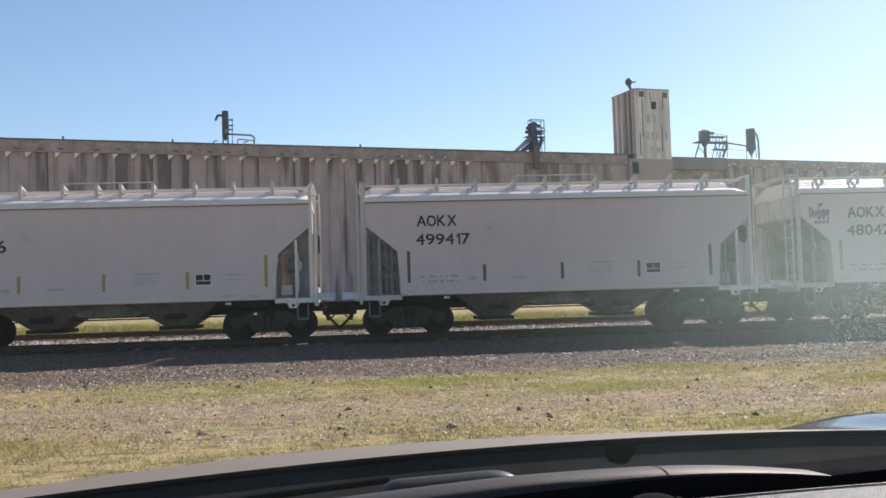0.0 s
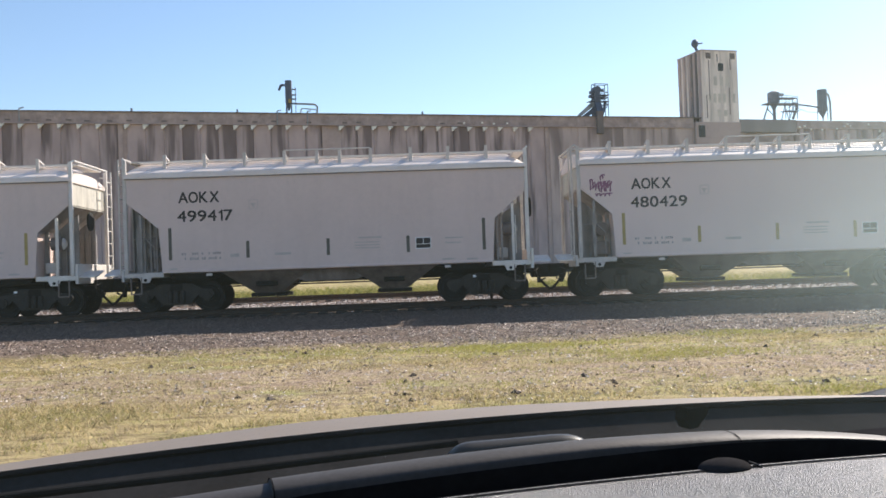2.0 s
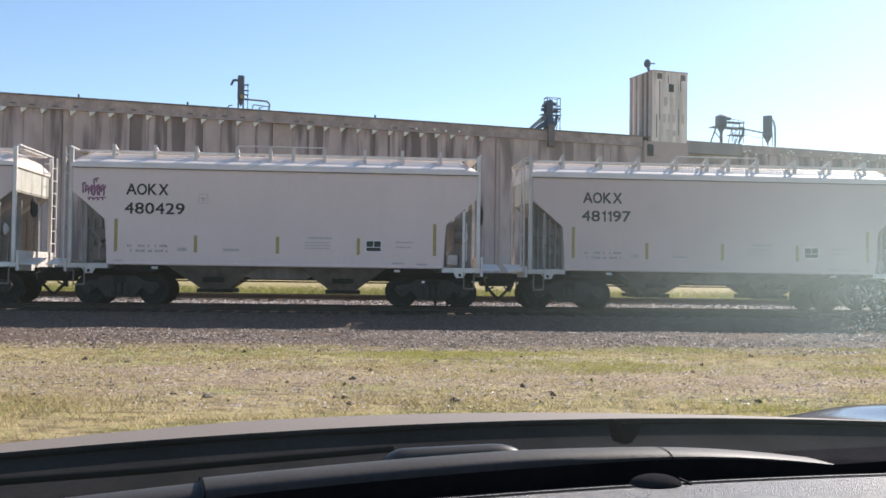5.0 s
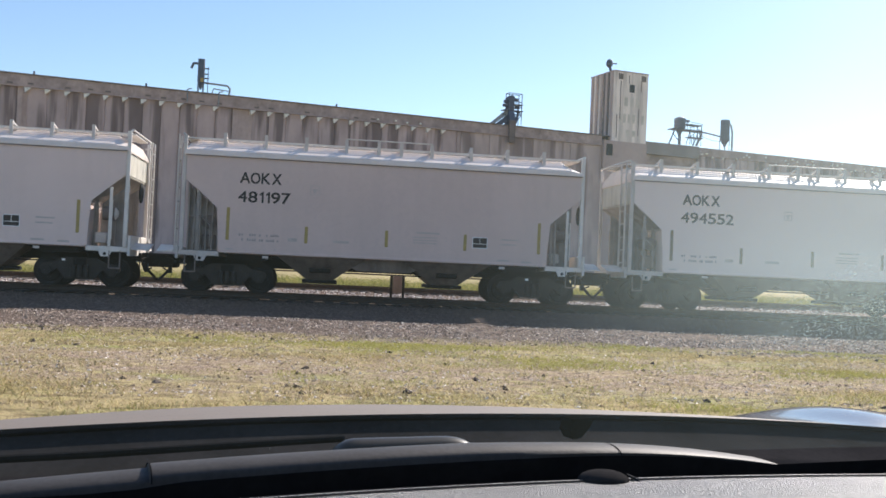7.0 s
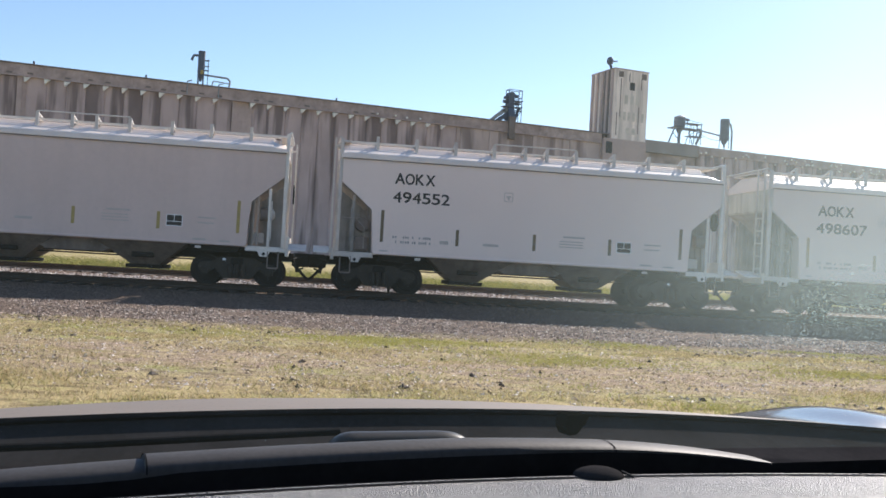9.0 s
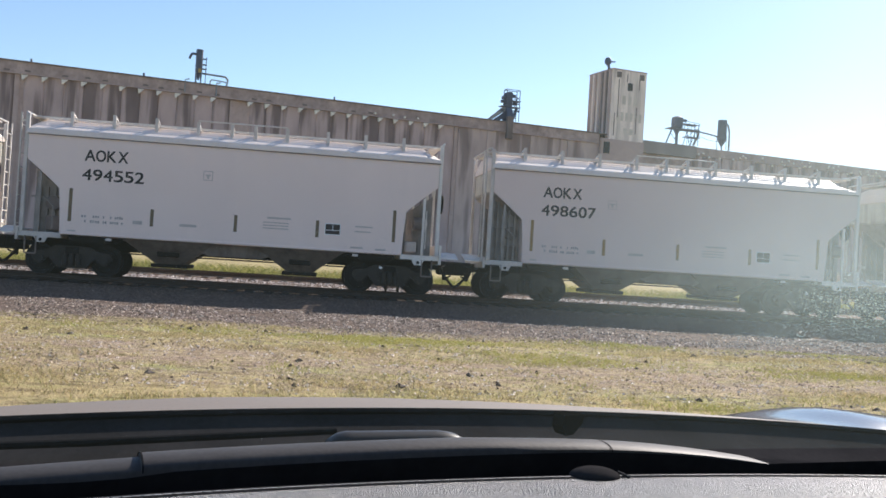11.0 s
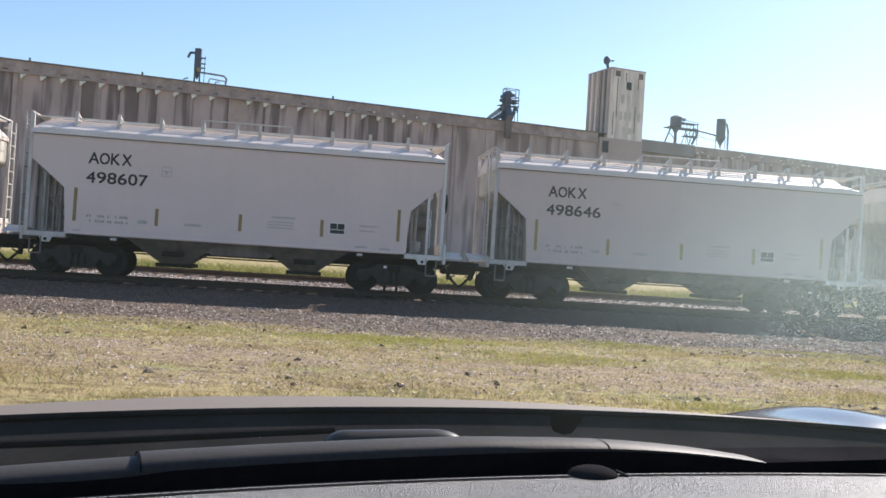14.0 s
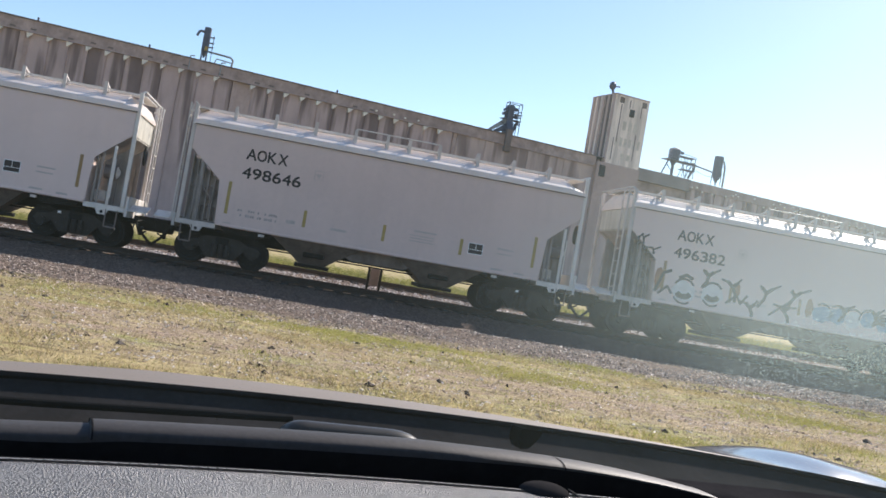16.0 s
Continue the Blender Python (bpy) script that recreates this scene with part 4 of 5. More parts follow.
def build_own_car():
    car = empty("parked_car", Matrix.Translation((0, 0, 0)), "dusty parked car seen from its front seat", "car")
    paint = mat("dusty_car_paint", (0.205, 0.163, 0.130), 0.7, 0.0, scale=3, var=0.12, fine=60, bump=0.02)
    black = mat("black_plastic", (0.040, 0.038, 0.038), 0.8, scale=8, var=0.3, fine=120, bump=0.03, spec=0.0)
    grey = mat("grey_trim", (0.035, 0.035, 0.037), 0.7, scale=6, var=0.2, fine=150, bump=0.0, spec=0.3)
    notch_black = mat("deep_black", (0.004, 0.004, 0.004), 0.95, scale=8, var=0.2, bump=0.0, spec=0.0)
    lip_grey = mat("lip_grey", (0.07, 0.066, 0.063), 0.55, scale=6, var=0.3, fine=150, bump=0.03, spec=0.12)
    cap_grey = mat("cap_grey", (0.062, 0.057, 0.053), 0.35, scale=6, var=0.2, fine=150, bump=0.0, spec=0.14)
    chrome = mat("bright_clip", (0.8, 0.8, 0.8), 0.15, 1.0, scale=6, var=0.1, bump=0.0)
    pad = mat("grained_dash", (0.12, 0.119, 0.117), 0.45, scale=9, var=0.25, fine=420, bump=0.55)
    thread = mat("grey_thread", (0.22, 0.22, 0.22), 0.6, scale=20, var=0.3, bump=0.0)
    rubber = mat("rubber", (0.02, 0.02, 0.021), 0.95, scale=8, var=0.3, fine=80, spec=0.0)

    def p(name, bm, m, label="", smooth=True):
        ob = part(name, bm, m, car, label, smooth)
        ob.matrix_basis = HEAD
        return ob

    us = [-0.75 + 0.05 * i for i in range(47)]

    # hood: rear edge, crown, and the fall towards the nose
    def rear(x):
        return 1.28 - 0.05 * (x - 0.46) ** 2, -0.2032 - 0.037 * (x - 0.44) ** 2

    def hood(x, v):
        y, z = rear(x)
        return (x, y + v, z - 0.0742 * v - 0.09 * v * v - (0.010 * max(0, x - 0.6) + 0.022 * max(0, 0.27 - x)) * min(1, v / 0.4))
    p("hood", sheet(B(), hood, us, [0.05 * i for i in range(21)]), paint, "dusty beige hood")

    # rolled rear edge of the hood, and the black cowl that falls from it to the glass
    def roll(x, v):
        y, z = rear(x)
        return (x, y - 0.006 * math.sin(math.pi * v), z + 0.0005 - 0.010 * v)
    p("hood_edge", sheet(B(), roll, us, [0, 0.25, 0.5, 0.75, 1]), rubber, "dark seal under the hood's rear edge")

    def cowl(x, v):
        y, z = rear(x)
        return (x, y - 0.004 - 0.165 * v, z - 0.008 - 0.062 * v ** 0.7 - (0.004 if 0.55 < v < 0.75 else 0))
    p("cowl_panel", sheet(B(), cowl, us, [0.05 * i for i in range(21)]), black, "black cowl panel below the windscreen")

    def lip_mid(x):
        return -0.2255 - (0.048 if x < 0.64 else 0.225) * (x - 0.64) ** 2 - (0.0035 if x < 0.1155 else 0)

    def lip_half(x):
        return 0.0145 * (1 - 0.93 * min(1, max(0, (x - 0.50) / 0.46))) - (0.0015 if x < 0.1155 else 0)

    # rounded lip of the dash against the glass
    def lip(x, v):
        a = radians(200 * v - 10)
        return (x, 1.10 + 0.03 * math.cos(a), lip_mid(x) + lip_half(x) * math.sin(a) - (0.95 * lip_half(x) if v > 0.9 else 0))
    lip_xs = sorted([u for u in us if u < 0.96] + [0.115, 0.1165, 0.96])
    p("defroster_lip", sheet(B(), lip, lip_xs, [0.08 * i for i in range(13)]), lip_grey, "grey rounded strip at the base of the windscreen")
    p("lip_back", sheet(B(), lambda x, v: (x, 1.0690 + 0.004 * v, max(lip_mid(x), -0.2465) - 0.001 - 0.06 * v), us, [0, 0.5, 1]), rubber)

    # dash pad, its far edge bowed, with two stitched seams
    def edge(x):
        return 1.028 - 0.168 * (x - 0.5) ** 2
    p("trench", sheet(B(), lambda x, v: (x, 1.09 + (edge(x) - 1.095) * v, -0.264 - 0.02 * math.sin(v * 3.1416)), us, [0.125 * i for i in range(9)]), rubber, "black slot at the foot of the windscreen")

    def dash(x, v):
        return (x, edge(x) - 0.5 * v, -0.2445 - 0.012 * v + 0.004 * math.sin(v * 3.0) - (0.022 if v == 0 else 0))
    p("dash_pad", sheet(B(), dash, us, [0, 0.004, 0.02, 0.05, 0.1, 0.2, 0.35, 0.5, 0.7, 1.0]), pad, "grained grey dashboard pad")
    for a, b in ((0.0045, 0.0085), (0.0125, 0.0185)):
        p("seam_groove", sheet(B(), lambda x, v: (x, edge(x) - a - (b - a) * v, -0.2434), us, [0, 1]), rubber)
    bm = B()
    for k in range(230):
        x = -0.7 + k * 0.01
        y = edge(x) - 0.0105
        box(bm, x, x + 0.008, y - 0.0015, y + 0.0015, -0.2450, -0.2434)
    p("stitching", bm, thread, "pale stitching along the seam", False)
    for x0 in (0.1157, 0.70):
        def joint(u, v):
            a = radians(200 * v - 10)
            return (x0 + 0.0018 * u, 1.10 + 0.0307 * math.cos(a), lip_mid(x0 + 0.002) + (lip_half(x0 + 0.002) + 0.0007) * math.sin(a))
        p("lip_joint", sheet(B(), joint, [0, 1], [0.08 * i for i in range(13)]), rubber)
    # light sensor with a pale clip at its side
    bm = B()
    bmesh.ops.create_uvsphere(bm, u_segments=24, v_segments=12, radius=1, matrix=Matrix.Translation((0.643, 1.018, -0.2455)) @ Matrix.Diagonal((0.033, 0.028, 0.0125, 1)))
    p("light_sensor", bm, black, "black domed light sensor")
    p("sensor_clip", path(B(), [(0.672, 1.012, -0.2385), (0.679, 1.006, -0.2415), (0.682, 1.0, -0.2445)], 0.0016, 6), lip_grey, "pale clip of the sensor")
    # wiper: blade, arm and its rounded cap
    p("wiper_blade", path(B(), [(-0.3, 1.18, -0.236), (-0.1, 1.185, -0.232), (0.07, 1.19, -0.229), (0.2, 1.2, -0.226), (0.37, 1.21, -0.222)], 0.0045, 8), rubber, "black wiper blade")
    p("blade_clip", rod(B(), (0.2640, 1.168, -0.2245), (0.2642, 1.168, -0.2225), 0.0009, 8), chrome, "tiny bright metal clip")

    def arm(u, v):
        x = 0.343 + 0.194 * u
        h = (1 - (1 - min(1, u / 0.16)) ** 2) ** 0.5 * (1 - max(0, (u - 0.72) / 0.28) ** 2.4) ** 0.5
        a = radians(180 * v)
        return (x, 1.165 + 0.022 * math.cos(a), -0.2375 + (0.0235 * h + 0.0005) * math.sin(a))
    p("wiper_arm_cap", sheet(B(), arm, [i / 40 for i in range(41)], [i / 10 for i in range(11)]), cap_grey, "smooth grey wiper arm cover")
    # added black blot in place of a dark reflection in the windscreen
    p("washer_nozzle", prism(B(), [(0.683, -0.1955), (0.7165, -0.1950), (0.712, -0.2060), (0.698, -0.2215), (0.686, -0.2235), (0.680, -0.212)], "y", 1.165, 1.195), notch_black, "small black blot standing in for a reflection", False)
    # the crest of the far fender rises past the hood, polished, and mirrors the sky
    gloss = mat("polished_car_paint", (0.10, 0.09, 0.085), 0.12, 0.0, scale=3, var=0.12, fine=60, bump=0.0, spec=1.0)

    def crest(x, v):
        q = hood(x, 0.55 * v)
        side = math.exp(-((x - 1.47) / (0.14 if x < 1.47 else 0.42)) ** 2)
        return (q[0], q[1], q[2] - 0.007 + 0.045 * side * math.sin(math.pi * min(1, max(0, v - 0.05) / 0.93)) ** 0.7)
    p("fender_crest", sheet(B(), crest, [1.05 + 0.02 * i for i in range(26)], [0.04 * i for i in range(26)]), gloss, "polished crest of the fender")
    # shell below the hood and tyres
    body = p("body_shell", sheet(B(), lambda x, v: (x, 2.28 - 0.05 * (x - 0.46) ** 2 + 0.04 * math.sin(3.1 * v), -0.39 - 0.045 * (x - 0.46) ** 2 - 0.5 * v), us, [0, 0.2, 0.5, 0.8, 1]), paint)
    for x in (-0.751, 1.551):
        p("fender", sheet(B(), lambda y, v: (x, y, -0.34 - 0.6 * v + (0.0 if y < 1.6 else -0.09 * (y - 1.6))), [0.2 + 0.1 * i for i in range(21)], [0, 0.5, 1]), paint)
        for y in (1.75, -0.95):
            w = part("wheel", rod(B(), (x - 0.1, y, -EYE + 0.32), (x + 0.1, y, -EYE + 0.32), 0.32, 28), rubber, car, "black tyre", True)
            w.matrix_basis = HEAD
            part("rim", rod(B(), (x - 0.105, y, -EYE + 0.32), (x + 0.105, y, -EYE + 0.32), 0.2, 20), grey, w)
    p("floor_pan", box(B(), -0.74, 1.54, -1.6, 2.2, -0.98, -0.94), black, "", False)
    # the cabin round the seat
    lining = mat("cabin_lining", (0.10, 0.10, 0.10), 0.9, scale=6, var=0.15, fine=80)
    p("roof_lining", box(B(), -0.76, 1.56, -1.6, 0.27, 0.515, 0.55), lining, "", False)
    p("rear_panel", box(B(), -0.76, 1.56, -1.66, -1.602, -0.93, 0.55), lining, "", False)
    for x in (-0.80, 1.56):
        p("door_panel", box(B(), x, x + 0.04, -1.6, 1.0, -0.93, -0.27), lining, "", False)
        p("rear_pillar", box(B(), x, x + 0.04, -1.6, -0.4, -0.268, 0.51), lining, "", False)
    # outer skin: roof, doors, pillars
    p("roof_skin", sheet(B(), lambda x, v: (x, 0.30 - 1.95 * v, 0.58 + 0.05 * math.sin(math.pi * v) - 0.05 * (x - 0.4) ** 2), [-0.76 + 0.145 * i for i in range(17)], [0.1 * i for i in range(11)]), paint, "dusty beige roof")
    for x, s in ((-0.82, -1), (1.62, 1)):
        p("door", sheet(B(), lambda y, v: (x + s * 0.05 * math.sin(math.pi * v), y, -0.27 - 0.66 * v), [-1.6 + 0.2 * i for i in range(14)], [0.2 * i for i in range(6)]), paint, "dusty beige door")
        p("front_pillar", path(B(), [(x - s * 0.08, 1.04, -0.27), (x - s * 0.12, 0.27, 0.53)], 0.035, 8), paint)
        p("middle_pillar", path(B(), [(x - s * 0.03, -0.42, -0.27), (x - s * 0.1, -0.45, 0.53)], 0.04, 8), paint)
    p("tail", sheet(B(), lambda x, v: (x, -1.67 - 0.5 * math.sin(math.pi * 0.5 * v), 0.5 - 1.4 * v), [-0.80 + 0.15 * i for i in range(17)], [0.125 * i for i in range(9)]), paint)
    # windscreen with a film of dust, thickest on the far side; it also imitates glare
    m = bpy.data.materials.new("dusty_glass")
    m.use_nodes = True
    n, link = m.node_tree.nodes, m.node_tree.links.new
    n.remove(n["Principled BSDF"])
    out = n["Material Output"]
    tr, dust, mixs = n.new("ShaderNodeBsdfTransparent"), n.new("ShaderNodeBsdfTranslucent"), n.new("ShaderNodeMixShader")
    tr.inputs[0].default_value = (0.97, 0.98, 0.97, 1)
    dust.inputs[0].default_value = (0.70, 0.86, 0.78, 1)
    co = n.new("ShaderNodeTexCoord").outputs["Object"]
    sep = n.new("ShaderNodeSeparateXYZ")
    link(co, sep.inputs[0])

    def rng(v, a, b, c, d):
        x = n.new("ShaderNodeMapRange")
        x.interpolation_type = "SMOOTHERSTEP"
        for i, k in ((1, a), (2, b), (3, c), (4, d)):
            x.inputs[i].default_value = k
        link(v, x.inputs[0])
        return x.outputs[0]

    def op(kind, a, b):
        x = n.new("ShaderNodeMath")
        x.operation = kind
        for i, v in enumerate((a, b)):
            if isinstance(v, (int, float)):
                x.inputs[i].default_value = v
            else:
                link(v, x.inputs[i])
        return x.outputs[0]
    smear, grain = n.new("ShaderNodeTexNoise"), n.new("ShaderNodeTexNoise")
    smear.inputs["Scale"].default_value, grain.inputs["Scale"].default_value = 5, 520
    link(co, smear.inputs["Vector"]), link(co, grain.inputs["Vector"])
    side = rng(sep.outputs["X"], 0.26, 0.96, 0.0, 1.0)
    # the veil of glare is put into the film's thickness
    film = op("ADD", 0.0045, op("MULTIPLY", op("MULTIPLY", side, 0.195), op("ADD", 0.75, op("MULTIPLY", smear.outputs[0], 0.5))))
    spots = op("MULTIPLY", op("MULTIPLY", rng(sep.outputs["X"], 0.66, 0.88, 0, 1), rng(grain.outputs[0], 0.5, 0.66, 0, 1)), 0.24)
    film = op("MULTIPLY", film, rng(sep.outputs["Z"], -0.13, 0.06, 0.05, 1.0))
    film = op("ADD", film, op("MULTIPLY", op("ADD", 0.6, op("MULTIPLY", smear.outputs[0], 0.8)), 0.0045))
    low = op("MULTIPLY", rng(sep.outputs["Z"], 0.09, -0.04, 0, 1), rng(sep.outputs["Z"], -0.10, -0.06, 0, 1))
    film = op("ADD", film, op("MULTIPLY", spots, low))
    link(film, mixs.inputs[0]), link(tr.outputs[0], mixs.inputs[1]), link(dust.outputs[0], mixs.inputs[2]), link(mixs.outputs[0], out.inputs[0])
    ws = p("windscreen", sheet(B(), lambda x, v: (x, 1.125 - 0.05 * (x - 0.46) ** 2 - 0.85 * v, -0.235 + 0.75 * v), us, [0.1 * i for i in range(11)]), m, "clear windscreen with a film of dust")
    ws.visible_shadow = False


build_own_car()


# ---- the train made up ----
def build_train():
    """Ten cars with their own lettering; index 0 is the first whose number is passing at the start."""
    proto = build_car()
    tagged(proto, "", "hopper car", "hopper cars of the train")
    wheel = build_wheelset()
    data = {
        -1: (YELLOW, None, "", 0, 0), 0: (YELLOW, None, "6", 0, 0), 1: (OLIVE, "AOK X", "499417", 0.0, -0.04), 2: (YELLOW, "AOK X", "480429", -0.02, -0.04),
        3: (YELLOW, "AOK X", "481197", 0.0, -0.02), 4: (BROWN, "AOK X", "494552", 0.075, 0.0), 5: (ORANGE, "AOK X", "498607", -0.01, -0.02),
        6: (YELLOW, "AOK X", "498646", -0.005, 0.0), 7: (ORANGE, "AOK X", "496382", -0.01, -0.06), 8: (YELLOW, None, "", 0, 0)}
    looks = {1: "pale grey covered hopper car with black lettering and dark stripes", 2: "pale grey covered hopper car with a small purple tag",
             7: "pale grey covered hopper car with graffiti along its side"}
    cars = []
    for k in range(-1, 9):
        tape, mark, number, dz, dx = data[k]
        car = proto if k == -1 else copy_thing(proto, Matrix())
        tagged(car, looks.get(k, "pale grey covered hopper car with worn stripes on rails"))
        cars.append((k, car))
    for k, car in cars:
        tape, mark, number, dz, dx = data[k]
        stripes(car, tape)
        square_mark(car, -0.82 if k == 4 else -2.06)
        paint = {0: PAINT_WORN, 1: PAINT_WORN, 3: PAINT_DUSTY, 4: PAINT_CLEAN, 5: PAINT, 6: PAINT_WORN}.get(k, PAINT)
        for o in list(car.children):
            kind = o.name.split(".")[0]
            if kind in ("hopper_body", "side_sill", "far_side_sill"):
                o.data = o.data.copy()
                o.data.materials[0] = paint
            elif kind in ("bulkhead", "bulkhead_rib") and k in (0, 2, 4):
                bpy.data.objects.remove(o)
        if mark:
            text_part(mark, -4.11 + dx, 2.965 + dz, 1.13, 0.30, LETTER, car, "black painted letters")
            wide = {"499417": 1.53, "481197": 1.42}.get(number, 1.61)
            text_part(number, -4.14 + dx, 2.44 + dz, wide, 0.30, LETTER, car, "black painted numerals")
        elif number:
            text_part(number, -2.82, 2.50, 0.24, 0.33, LETTER, car, "black painted numeral")
        for x in (-4.4 - 0.875, -4.4 + 0.875, 4.4 - 0.875, 4.4 + 0.875):
            truck = [o for o in car.children if o.name.split(".")[0] == "truck" and (o.bound_box[0][0] > 0) == (x > 0)][0]
            w = again(wheel, pose(x, 0, 0.42), truck)
            w["axle"] = x
    bpy.data.objects.remove(wheel)
    graffiti(dict(cars))
    # the bodies sit a little higher on their trucks
    for k, car in cars:
        for o in car.children:
            if o.name.split(".")[0] not in ("truck",):
                o.location.z += 0.1
    return cars


def scrawl(rnd, x, z, w, h, n):
    """A looping line of n bends in a box."""
    pts = []
    for i in range(n * 4 + 1):
        u = i / (n * 4)
        pts.append((x + w * u + 0.35 * w / n * math.sin(u * n * 6.283 + rnd.random()), z + h * (0.5 + 0.5 * math.cos(u * n * 6.283 + 1.3 * rnd.random()))))
    return pts


def graffiti(cars):
    rnd = random.Random(3)
    g = cars[2]
    for x, z, w, h, n in ((-5.34, 2.96, 0.14, 0.30, 2), (-5.20, 2.90, 0.18, 0.30, 2), (-5.04, 2.86, 0.16, 0.34, 2), (-4.90, 2.90, 0.18, 0.30, 3), (-5.06, 3.24, 0.14, 0.14, 2), (-5.2, 2.78, 0.48, 0.07, 4), (-5.28, 3.02, 0.5, 0.07, 4)):
        part("spray_tag", stroke_bm(scrawl(rnd, x, z, w, h, n), 0.036, 0.006), SPRAY_PURPLE, g, "purple sprayed tag")
    h_ = cars[7]
    for x, z, w, h, n in ((-5.42, 2.55, 0.32, 0.4, 2), (-5.2, 2.40, 0.5, 0.25, 2)):
        part("spray_tag", stroke_bm(scrawl(rnd, x, z, w, h, n), 0.05, 0.006), SPRAY_BLACK, h_, "black sprayed tag")
    # large writing along the side: pale rounds with dark crescents, forked black strokes, blue and orange fills
    def arc(x, z, r, a0, a1, squash=1.0):
        return [(x + r * math.cos(radians(a)), z + squash * r * math.sin(radians(a))) for a in np.linspace(a0, a1, 12)]

    def blot(x, z, w, h, material, label):
        bm = B()
        bm.faces.new([bm.verts.new((x + w * math.cos(radians(a)) * rnd.uniform(0.85, 1.12), -1.6045, z + h * math.sin(radians(a)) * rnd.uniform(0.85, 1.12))) for a in range(0, 360, 20)])
        part("spray_fill", bm, material, h_, label)

    def line(pts, w, material=SPRAY_BLACK, lift=0.010, label="black sprayed stroke"):
        part("spray_stroke", stroke_bm(pts, w, lift), material, h_, label)

    def fork(x, z, size, lean):
        """A stem that splits into two curved arms with pointed ends."""
        foot, knot = (x - lean * size, z - size), (x, z)
        line([foot, ((foot[0] + x) / 2 + 0.05, (foot[1] + z) / 2), knot], 0.10)
        for d in (-1, 1):
            mid, tip = (x + d * 0.35 * size, z + 0.28 * size), (x + d * 0.72 * size + lean * 0.2, z + (0.62 if d > 0 else 0.4) * size)
            line([knot, mid], 0.11)
            line([mid, tip], 0.06)

    blot(-4.55, 1.72, 0.13, 0.34, SPRAY_RED, "orange sprayed fill")
    line([(-4.62, 1.36), (-4.42, 1.92), (-4.2, 2.02)], 0.09)
    line([(-4.5, 1.3), (-4.25, 1.55), (-4.1, 1.36)], 0.07)
    for x, z, r in ((-3.72, 1.47, 0.33), (-2.82, 1.52, 0.31)):
        blot(x, z, r * 1.15, r, SPRAY_WHITE, "pale sprayed round")
        line(arc(x, z - 0.06, r * 0.55, 200, 345, 0.5), 0.16)
        line(arc(x, z + 0.04, r, 35, 150), 0.06)
        line(arc(x + 0.02, z, r * 1.1, 215, 300), 0.05)
    line([(-3.9, 1.86), (-3.7, 1.96), (-3.5, 1.88)], 0.10)
    for x, z, size, lean in ((-3.02, 2.06, 0.36, 0.4), (-2.22, 1.86, 0.42, -0.3), (-1.58, 1.34, 0.36, -0.25), (-1.12, 1.86, 0.44, 0.5), (-0.48, 1.42, 0.36, -0.5), (-0.18, 1.92, 0.40, 0.9)):
        fork(x, z, size, lean)
    line([(-2.35, 1.36), (-2.05, 1.62), (-1.9, 1.4), (-1.72, 1.66)], 0.07)
    line([(-0.95, 1.22), (-0.6, 1.50), (-0.1, 1.56)], 0.06)
    blot(-2.05, 1.78, 0.10, 0.20, SPRAY_RED, "orange sprayed fill")
    blot(0.32, 1.62, 0.13, 0.30, SPRAY_RED, "orange sprayed fill")
    for i in range(7):
        x, z = 0.75 + 0.52 * i, 1.55 + rnd.uniform(-0.06, 0.08)
        blot(x, z, rnd.uniform(0.24, 0.34), rnd.uniform(0.2, 0.3), SPRAY_BLUE if i % 3 != 2 else SPRAY_WHITE, "pale blue sprayed fill")
        line(arc(x, z, 0.32, rnd.uniform(0, 60), rnd.uniform(120, 200)), 0.05)
        if i % 2:
            fork(x + 0.2, z + 0.2, 0.32, rnd.uniform(-0.5, 0.5))


CARS = build_train()


# ---- loose cover of the ground ----
def island_material(name, colors, rough=0.9, leaf=0.0):
    """Each loose piece takes one of the colours."""
    m = bpy.data.materials.new(name)
    m.use_nodes = True
    n, link = m.node_tree.nodes, m.node_tree.links.new
    b = n["Principled BSDF"]
    g = n.new("ShaderNodeNewGeometry")
    r = n.new("ShaderNodeValToRGB")
    r.color_ramp.interpolation = "LINEAR"
    while len(r.color_ramp.elements) < len(colors):
        r.color_ramp.elements.new(0.5)
    for i, (e, c) in enumerate(zip(r.color_ramp.elements, colors)):
        e.position, e.color = i / (len(colors) - 1), (*c, 1)
    link(g.outputs["Random Per Island"], r.inputs[0]), link(r.outputs[0], b.inputs["Base Color"])
    b.inputs["Roughness"].default_value, b.inputs["Specular IOR Level"].default_value = rough, 0.2
    if leaf:
        tl, mx = n.new("ShaderNodeBsdfTranslucent"), n.new("ShaderNodeMixShader")
        mx.inputs[0].default_value = leaf
        link(r.outputs[0], tl.inputs[0]), link(b.outputs[0], mx.inputs[1]), link(tl.outputs[0], mx.inputs[2])
        link(mx.outputs[0], n["Material Output"].inputs[0])
    return m


def stuff(name, verts, faces, material, label, category):
    me = bpy.data.meshes.new(name)
    me.from_pydata(verts, [], faces)
    me.materials.append(material)
    return tagged(new(name, me), label, category, kind="stuff")


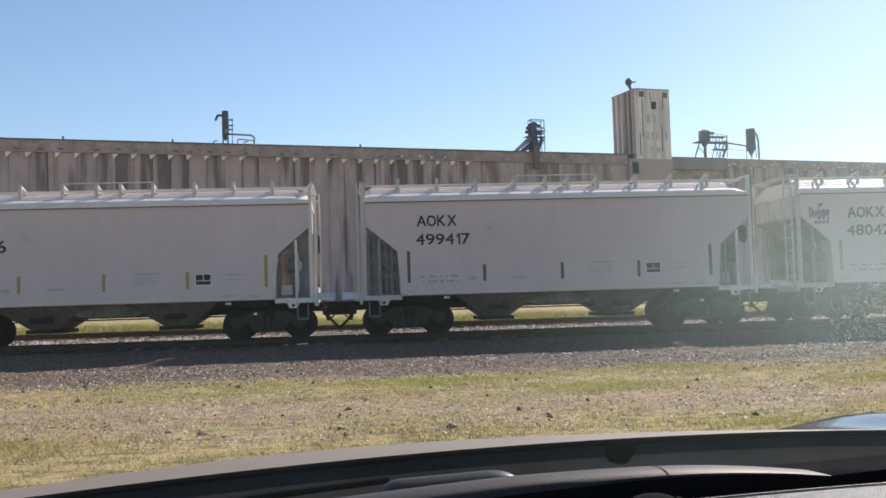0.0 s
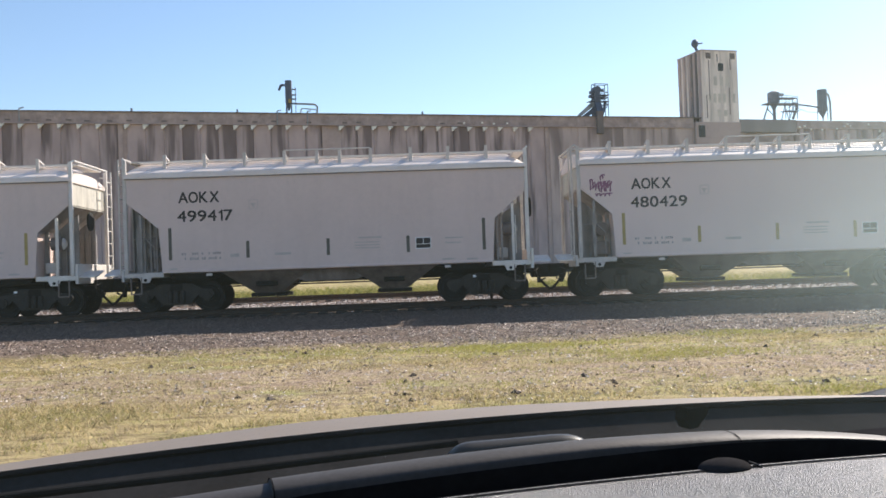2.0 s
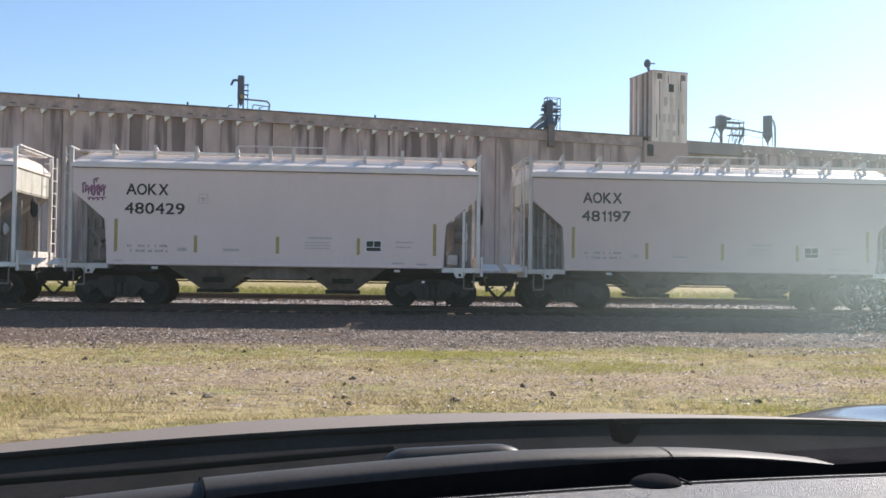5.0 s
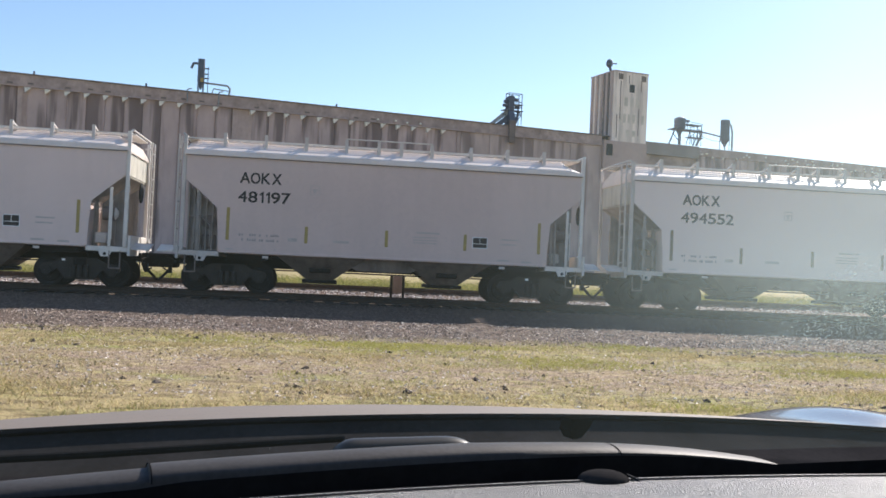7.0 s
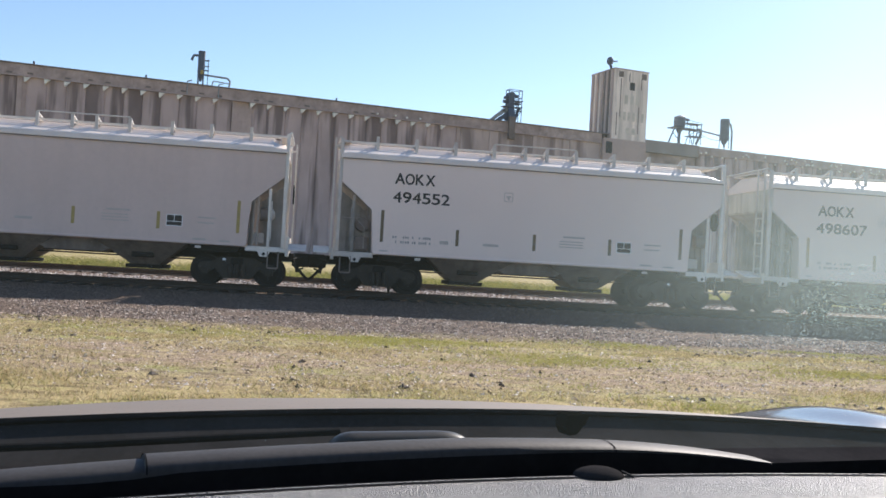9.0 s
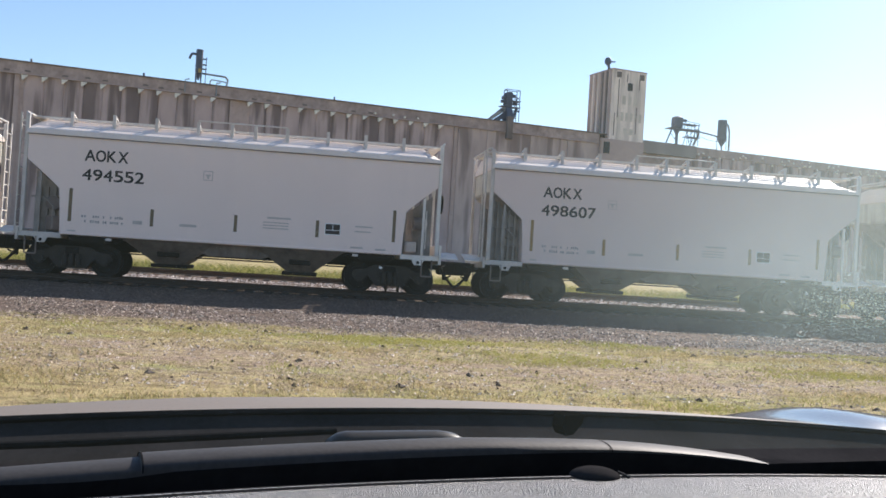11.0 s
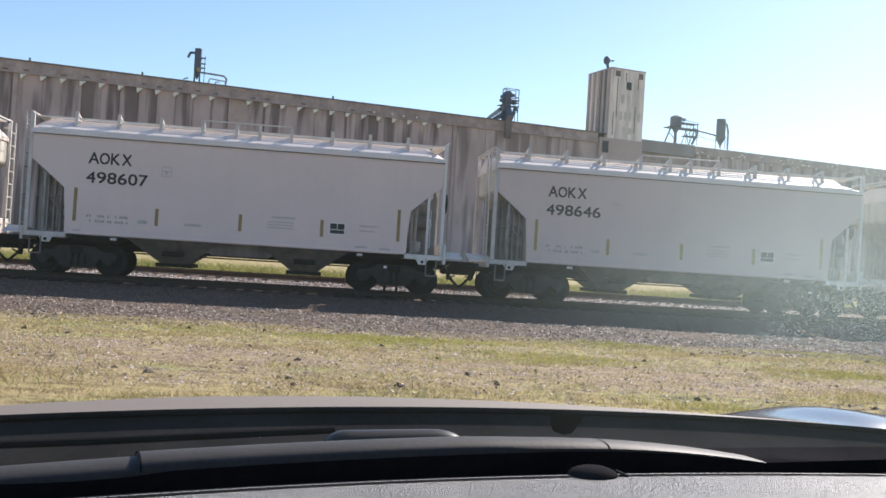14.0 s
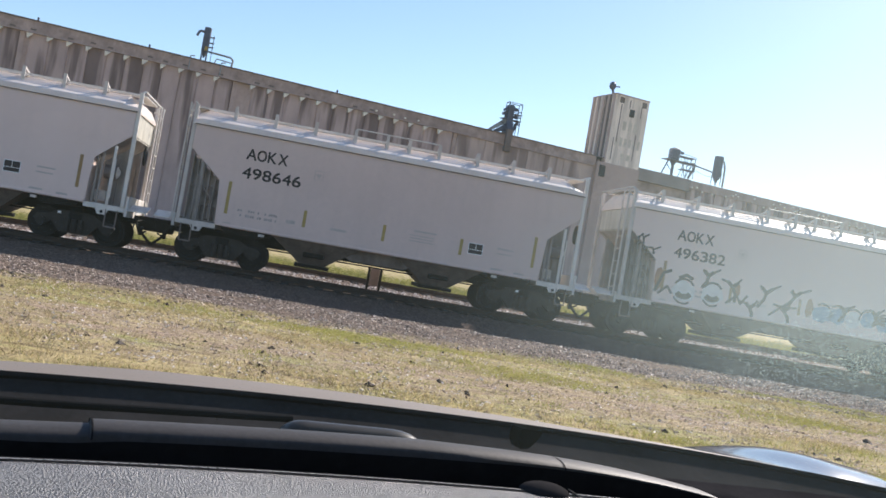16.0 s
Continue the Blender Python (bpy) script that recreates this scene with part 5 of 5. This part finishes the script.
def build_grass():
    """Blades in tufts: thick in the strip by the car, thinner towards the gravel, tall behind the tracks."""
    rnd = random.Random(11)
    verts, faces = [], []
    green_verts, green_faces = [], []

    def blade(x, y, h, w, verts=verts, faces=faces):
        z = ground_height(x, y) - 0.005
        a, lean = rnd.uniform(0, 6.283), rnd.uniform(0.6, 2.2) * h
        dx, dy = math.cos(a) * w / 2, math.sin(a) * w / 2
        b = rnd.uniform(0, 6.283)
        lx, ly = math.cos(b) * lean, math.sin(b) * lean
        i = len(verts)
        verts.extend([(x - dx, y - dy, z), (x + dx, y + dy, z), (x + dx * 0.7 + lx * 0.4, y + dy * 0.7 + ly * 0.4, z + h * 0.6), (x - dx * 0.7 + lx * 0.4, y - dy * 0.7 + ly * 0.4, z + h * 0.6), (x + lx, y + ly, z + h)])
        faces.extend([(i, i + 1, i + 2, i + 3), (i + 3, i + 2, i + 4)])

    tufts = 0
    while tufts < 16500:
        x, y = rnd.uniform(-14, 19), rnd.uniform(7.2, 17.0)
        yy = y - 0.06 * x + 1.6 * noise.noise((x * 0.2, y * 0.5, 3))
        near = 1.0 if yy < 9.6 else 0.0
        far = 0.8 if 12.7 < yy < 16.6 else 0.24
        patch = noise.noise((x * 0.45, y * 1.1, 9)) * 1.5 + 0.38
        lush = noise.noise((x * 0.16 + 2.0, y * 0.5, 50)) + rnd.uniform(-0.15, 0.15) > 0.12 - max(0.0, min(0.3, 0.04 * (x - 2)))
        if rnd.random() < max(near * 0.95, far) * max(0.12, patch):
            tufts += 1
            tall = 0.052 if yy < 9.6 else 0.04
            for _ in range(rnd.randint(8, 13)):
                blade(x + rnd.gauss(0, 0.10), y + rnd.gauss(0, 0.10), tall * rnd.uniform(0.4, 1.3), rnd.uniform(0.005, 0.011), green_verts if lush else verts, green_faces if lush else faces)
    dry = island_material("dry_grass_blades", [(0.15, 0.105, 0.05), (0.52, 0.41, 0.215), (0.78, 0.64, 0.39), (0.44, 0.38, 0.165), (0.20, 0.19, 0.07)], leaf=0.5)
    fresh = island_material("fresh_grass_blades", [(0.20, 0.18, 0.05), (0.38, 0.36, 0.11), (0.52, 0.47, 0.18), (0.33, 0.36, 0.09)], leaf=0.5)
    stuff("green_grass", green_verts, green_faces, fresh, "short greener grass in patches", "grass")
    stuff("dry_grass", verts, faces, dry, "short dry yellow-green grass in tufts", "grass")
    verts, faces = [], []
    for _ in range(34000):
        x, y = rnd.uniform(-26, 38), 39.2 + abs(rnd.gauss(0, 6))
        if noise.noise((x * 0.3, y * 0.3, 21)) > -0.25:
            blade(x, y, rnd.uniform(0.15, 0.55), rnd.uniform(0.015, 0.04), verts, faces)
    tall = island_material("tall_grass_blades", [(0.08, 0.08, 0.025), (0.26, 0.26, 0.085), (0.46, 0.41, 0.15), (0.27, 0.29, 0.08), (0.12, 0.14, 0.04)], leaf=0.4)
    stuff("tall_grass", verts, faces, tall, "tall yellow grass behind the tracks", "grass")


def build_stones():
    """Small stones on the bare earth, and track gravel."""
    rnd = random.Random(12)

    def stones(name, n, area, size, material, label):
        verts, faces = [], []
        made = 0
        while made < n:
            x, y = rnd.uniform(-15, 20), rnd.uniform(*area)
            if noise.noise((x * 0.4, y * 0.8, 31)) < rnd.uniform(-0.6, 0.35):
                continue
            made += 1
            s = size * (0.4 + rnd.random() ** 3 * 1.6)
            z = ground_height(x, y) + s * 0.15
            i = len(verts)
            sx, sy, sz, a = s * rnd.uniform(0.7, 1.3), s * rnd.uniform(0.7, 1.3), s * rnd.uniform(0.4, 0.9), rnd.uniform(0, 1.57)
            for k in range(4):
                verts.append((x + sx * math.cos(a + k * 1.571) * rnd.uniform(0.7, 1.2), y + sy * math.sin(a + k * 1.571) * rnd.uniform(0.7, 1.2), z + sz * rnd.uniform(-0.2, 0.3)))
            verts.append((x + s * rnd.uniform(-0.3, 0.3), y + s * rnd.uniform(-0.3, 0.3), z + sz))
            verts.append((x, y, z - sz))
            for k in range(4):
                faces.extend([(i + k, i + (k + 1) % 4, i + 4), (i + (k + 1) % 4, i + k, i + 5)])
        stuff(name, verts, faces, material, label, "stones")

    pale = island_material("field_stones", [(0.17, 0.115, 0.078), (0.31, 0.215, 0.145), (0.54, 0.40, 0.28), (0.74, 0.61, 0.50), (0.88, 0.78, 0.68)], 0.5)
    grey = island_material("track_gravel", [(0.06, 0.043, 0.035), (0.21, 0.143, 0.102), (0.36, 0.25, 0.182), (0.55, 0.40, 0.30), (0.86, 0.69, 0.54)], 0.55)
    # lit copy of the gravel, sunlight put into its colours
    between = island_material("sunlit_gravel", [(0.10, 0.08, 0.07), (0.34, 0.29, 0.26), (0.60, 0.54, 0.49), (0.85, 0.78, 0.72)], 0.65)
    dark = island_material("dark_clods", [(0.05, 0.035, 0.028), (0.10, 0.075, 0.06), (0.14, 0.11, 0.09)])
    stones("field_stones", 46000, (8.8, 16.5), 0.012, pale, "small pale stones strewn on bare earth")
    # pale stones end at the train's shadow edge, so the shaded bed stays dark
    stones("track_gravel", 54000, (15.7, 22.1), 0.0165, grey, "grey angular track gravel")
    stones("gravel_between_tracks", 14000, (31.2, 35.6), 0.034, between, "pale sunlit gravel between the tracks")
    stones("earth_clods", 420, (9.3, 16.8), 0.03, dark, "dark clods of earth among the stones")


build_grass()
build_stones()


# ---- what moves ----
def motions():
    """The cars roll to the left along the track, and their wheels turn."""
    ts, ss = [r[0] for r in PATH], [r[6] for r in PATH]
    times = sorted(set(ts) | {5.0, 5.5, 6.0, 6.5, 9.5, 10.0, 10.5, 11.0})
    fine = [i * 0.125 for i in range(129)]
    for k, car in CARS:
        walk(car, [(t, pose(CAR_MID + CAR_L * k + float(np.interp(t, ts, ss)), TRACK_Y, RAIL_Z)) for t in times])
        for w in car.children_recursive:
            if "axle" in w:
                walk(w, [(t, pose(w["axle"], 0, 0.42, 0, math.degrees((float(np.interp(t, ts, ss)) + 14.797) / 0.42), 0)) for t in fine])


motions()
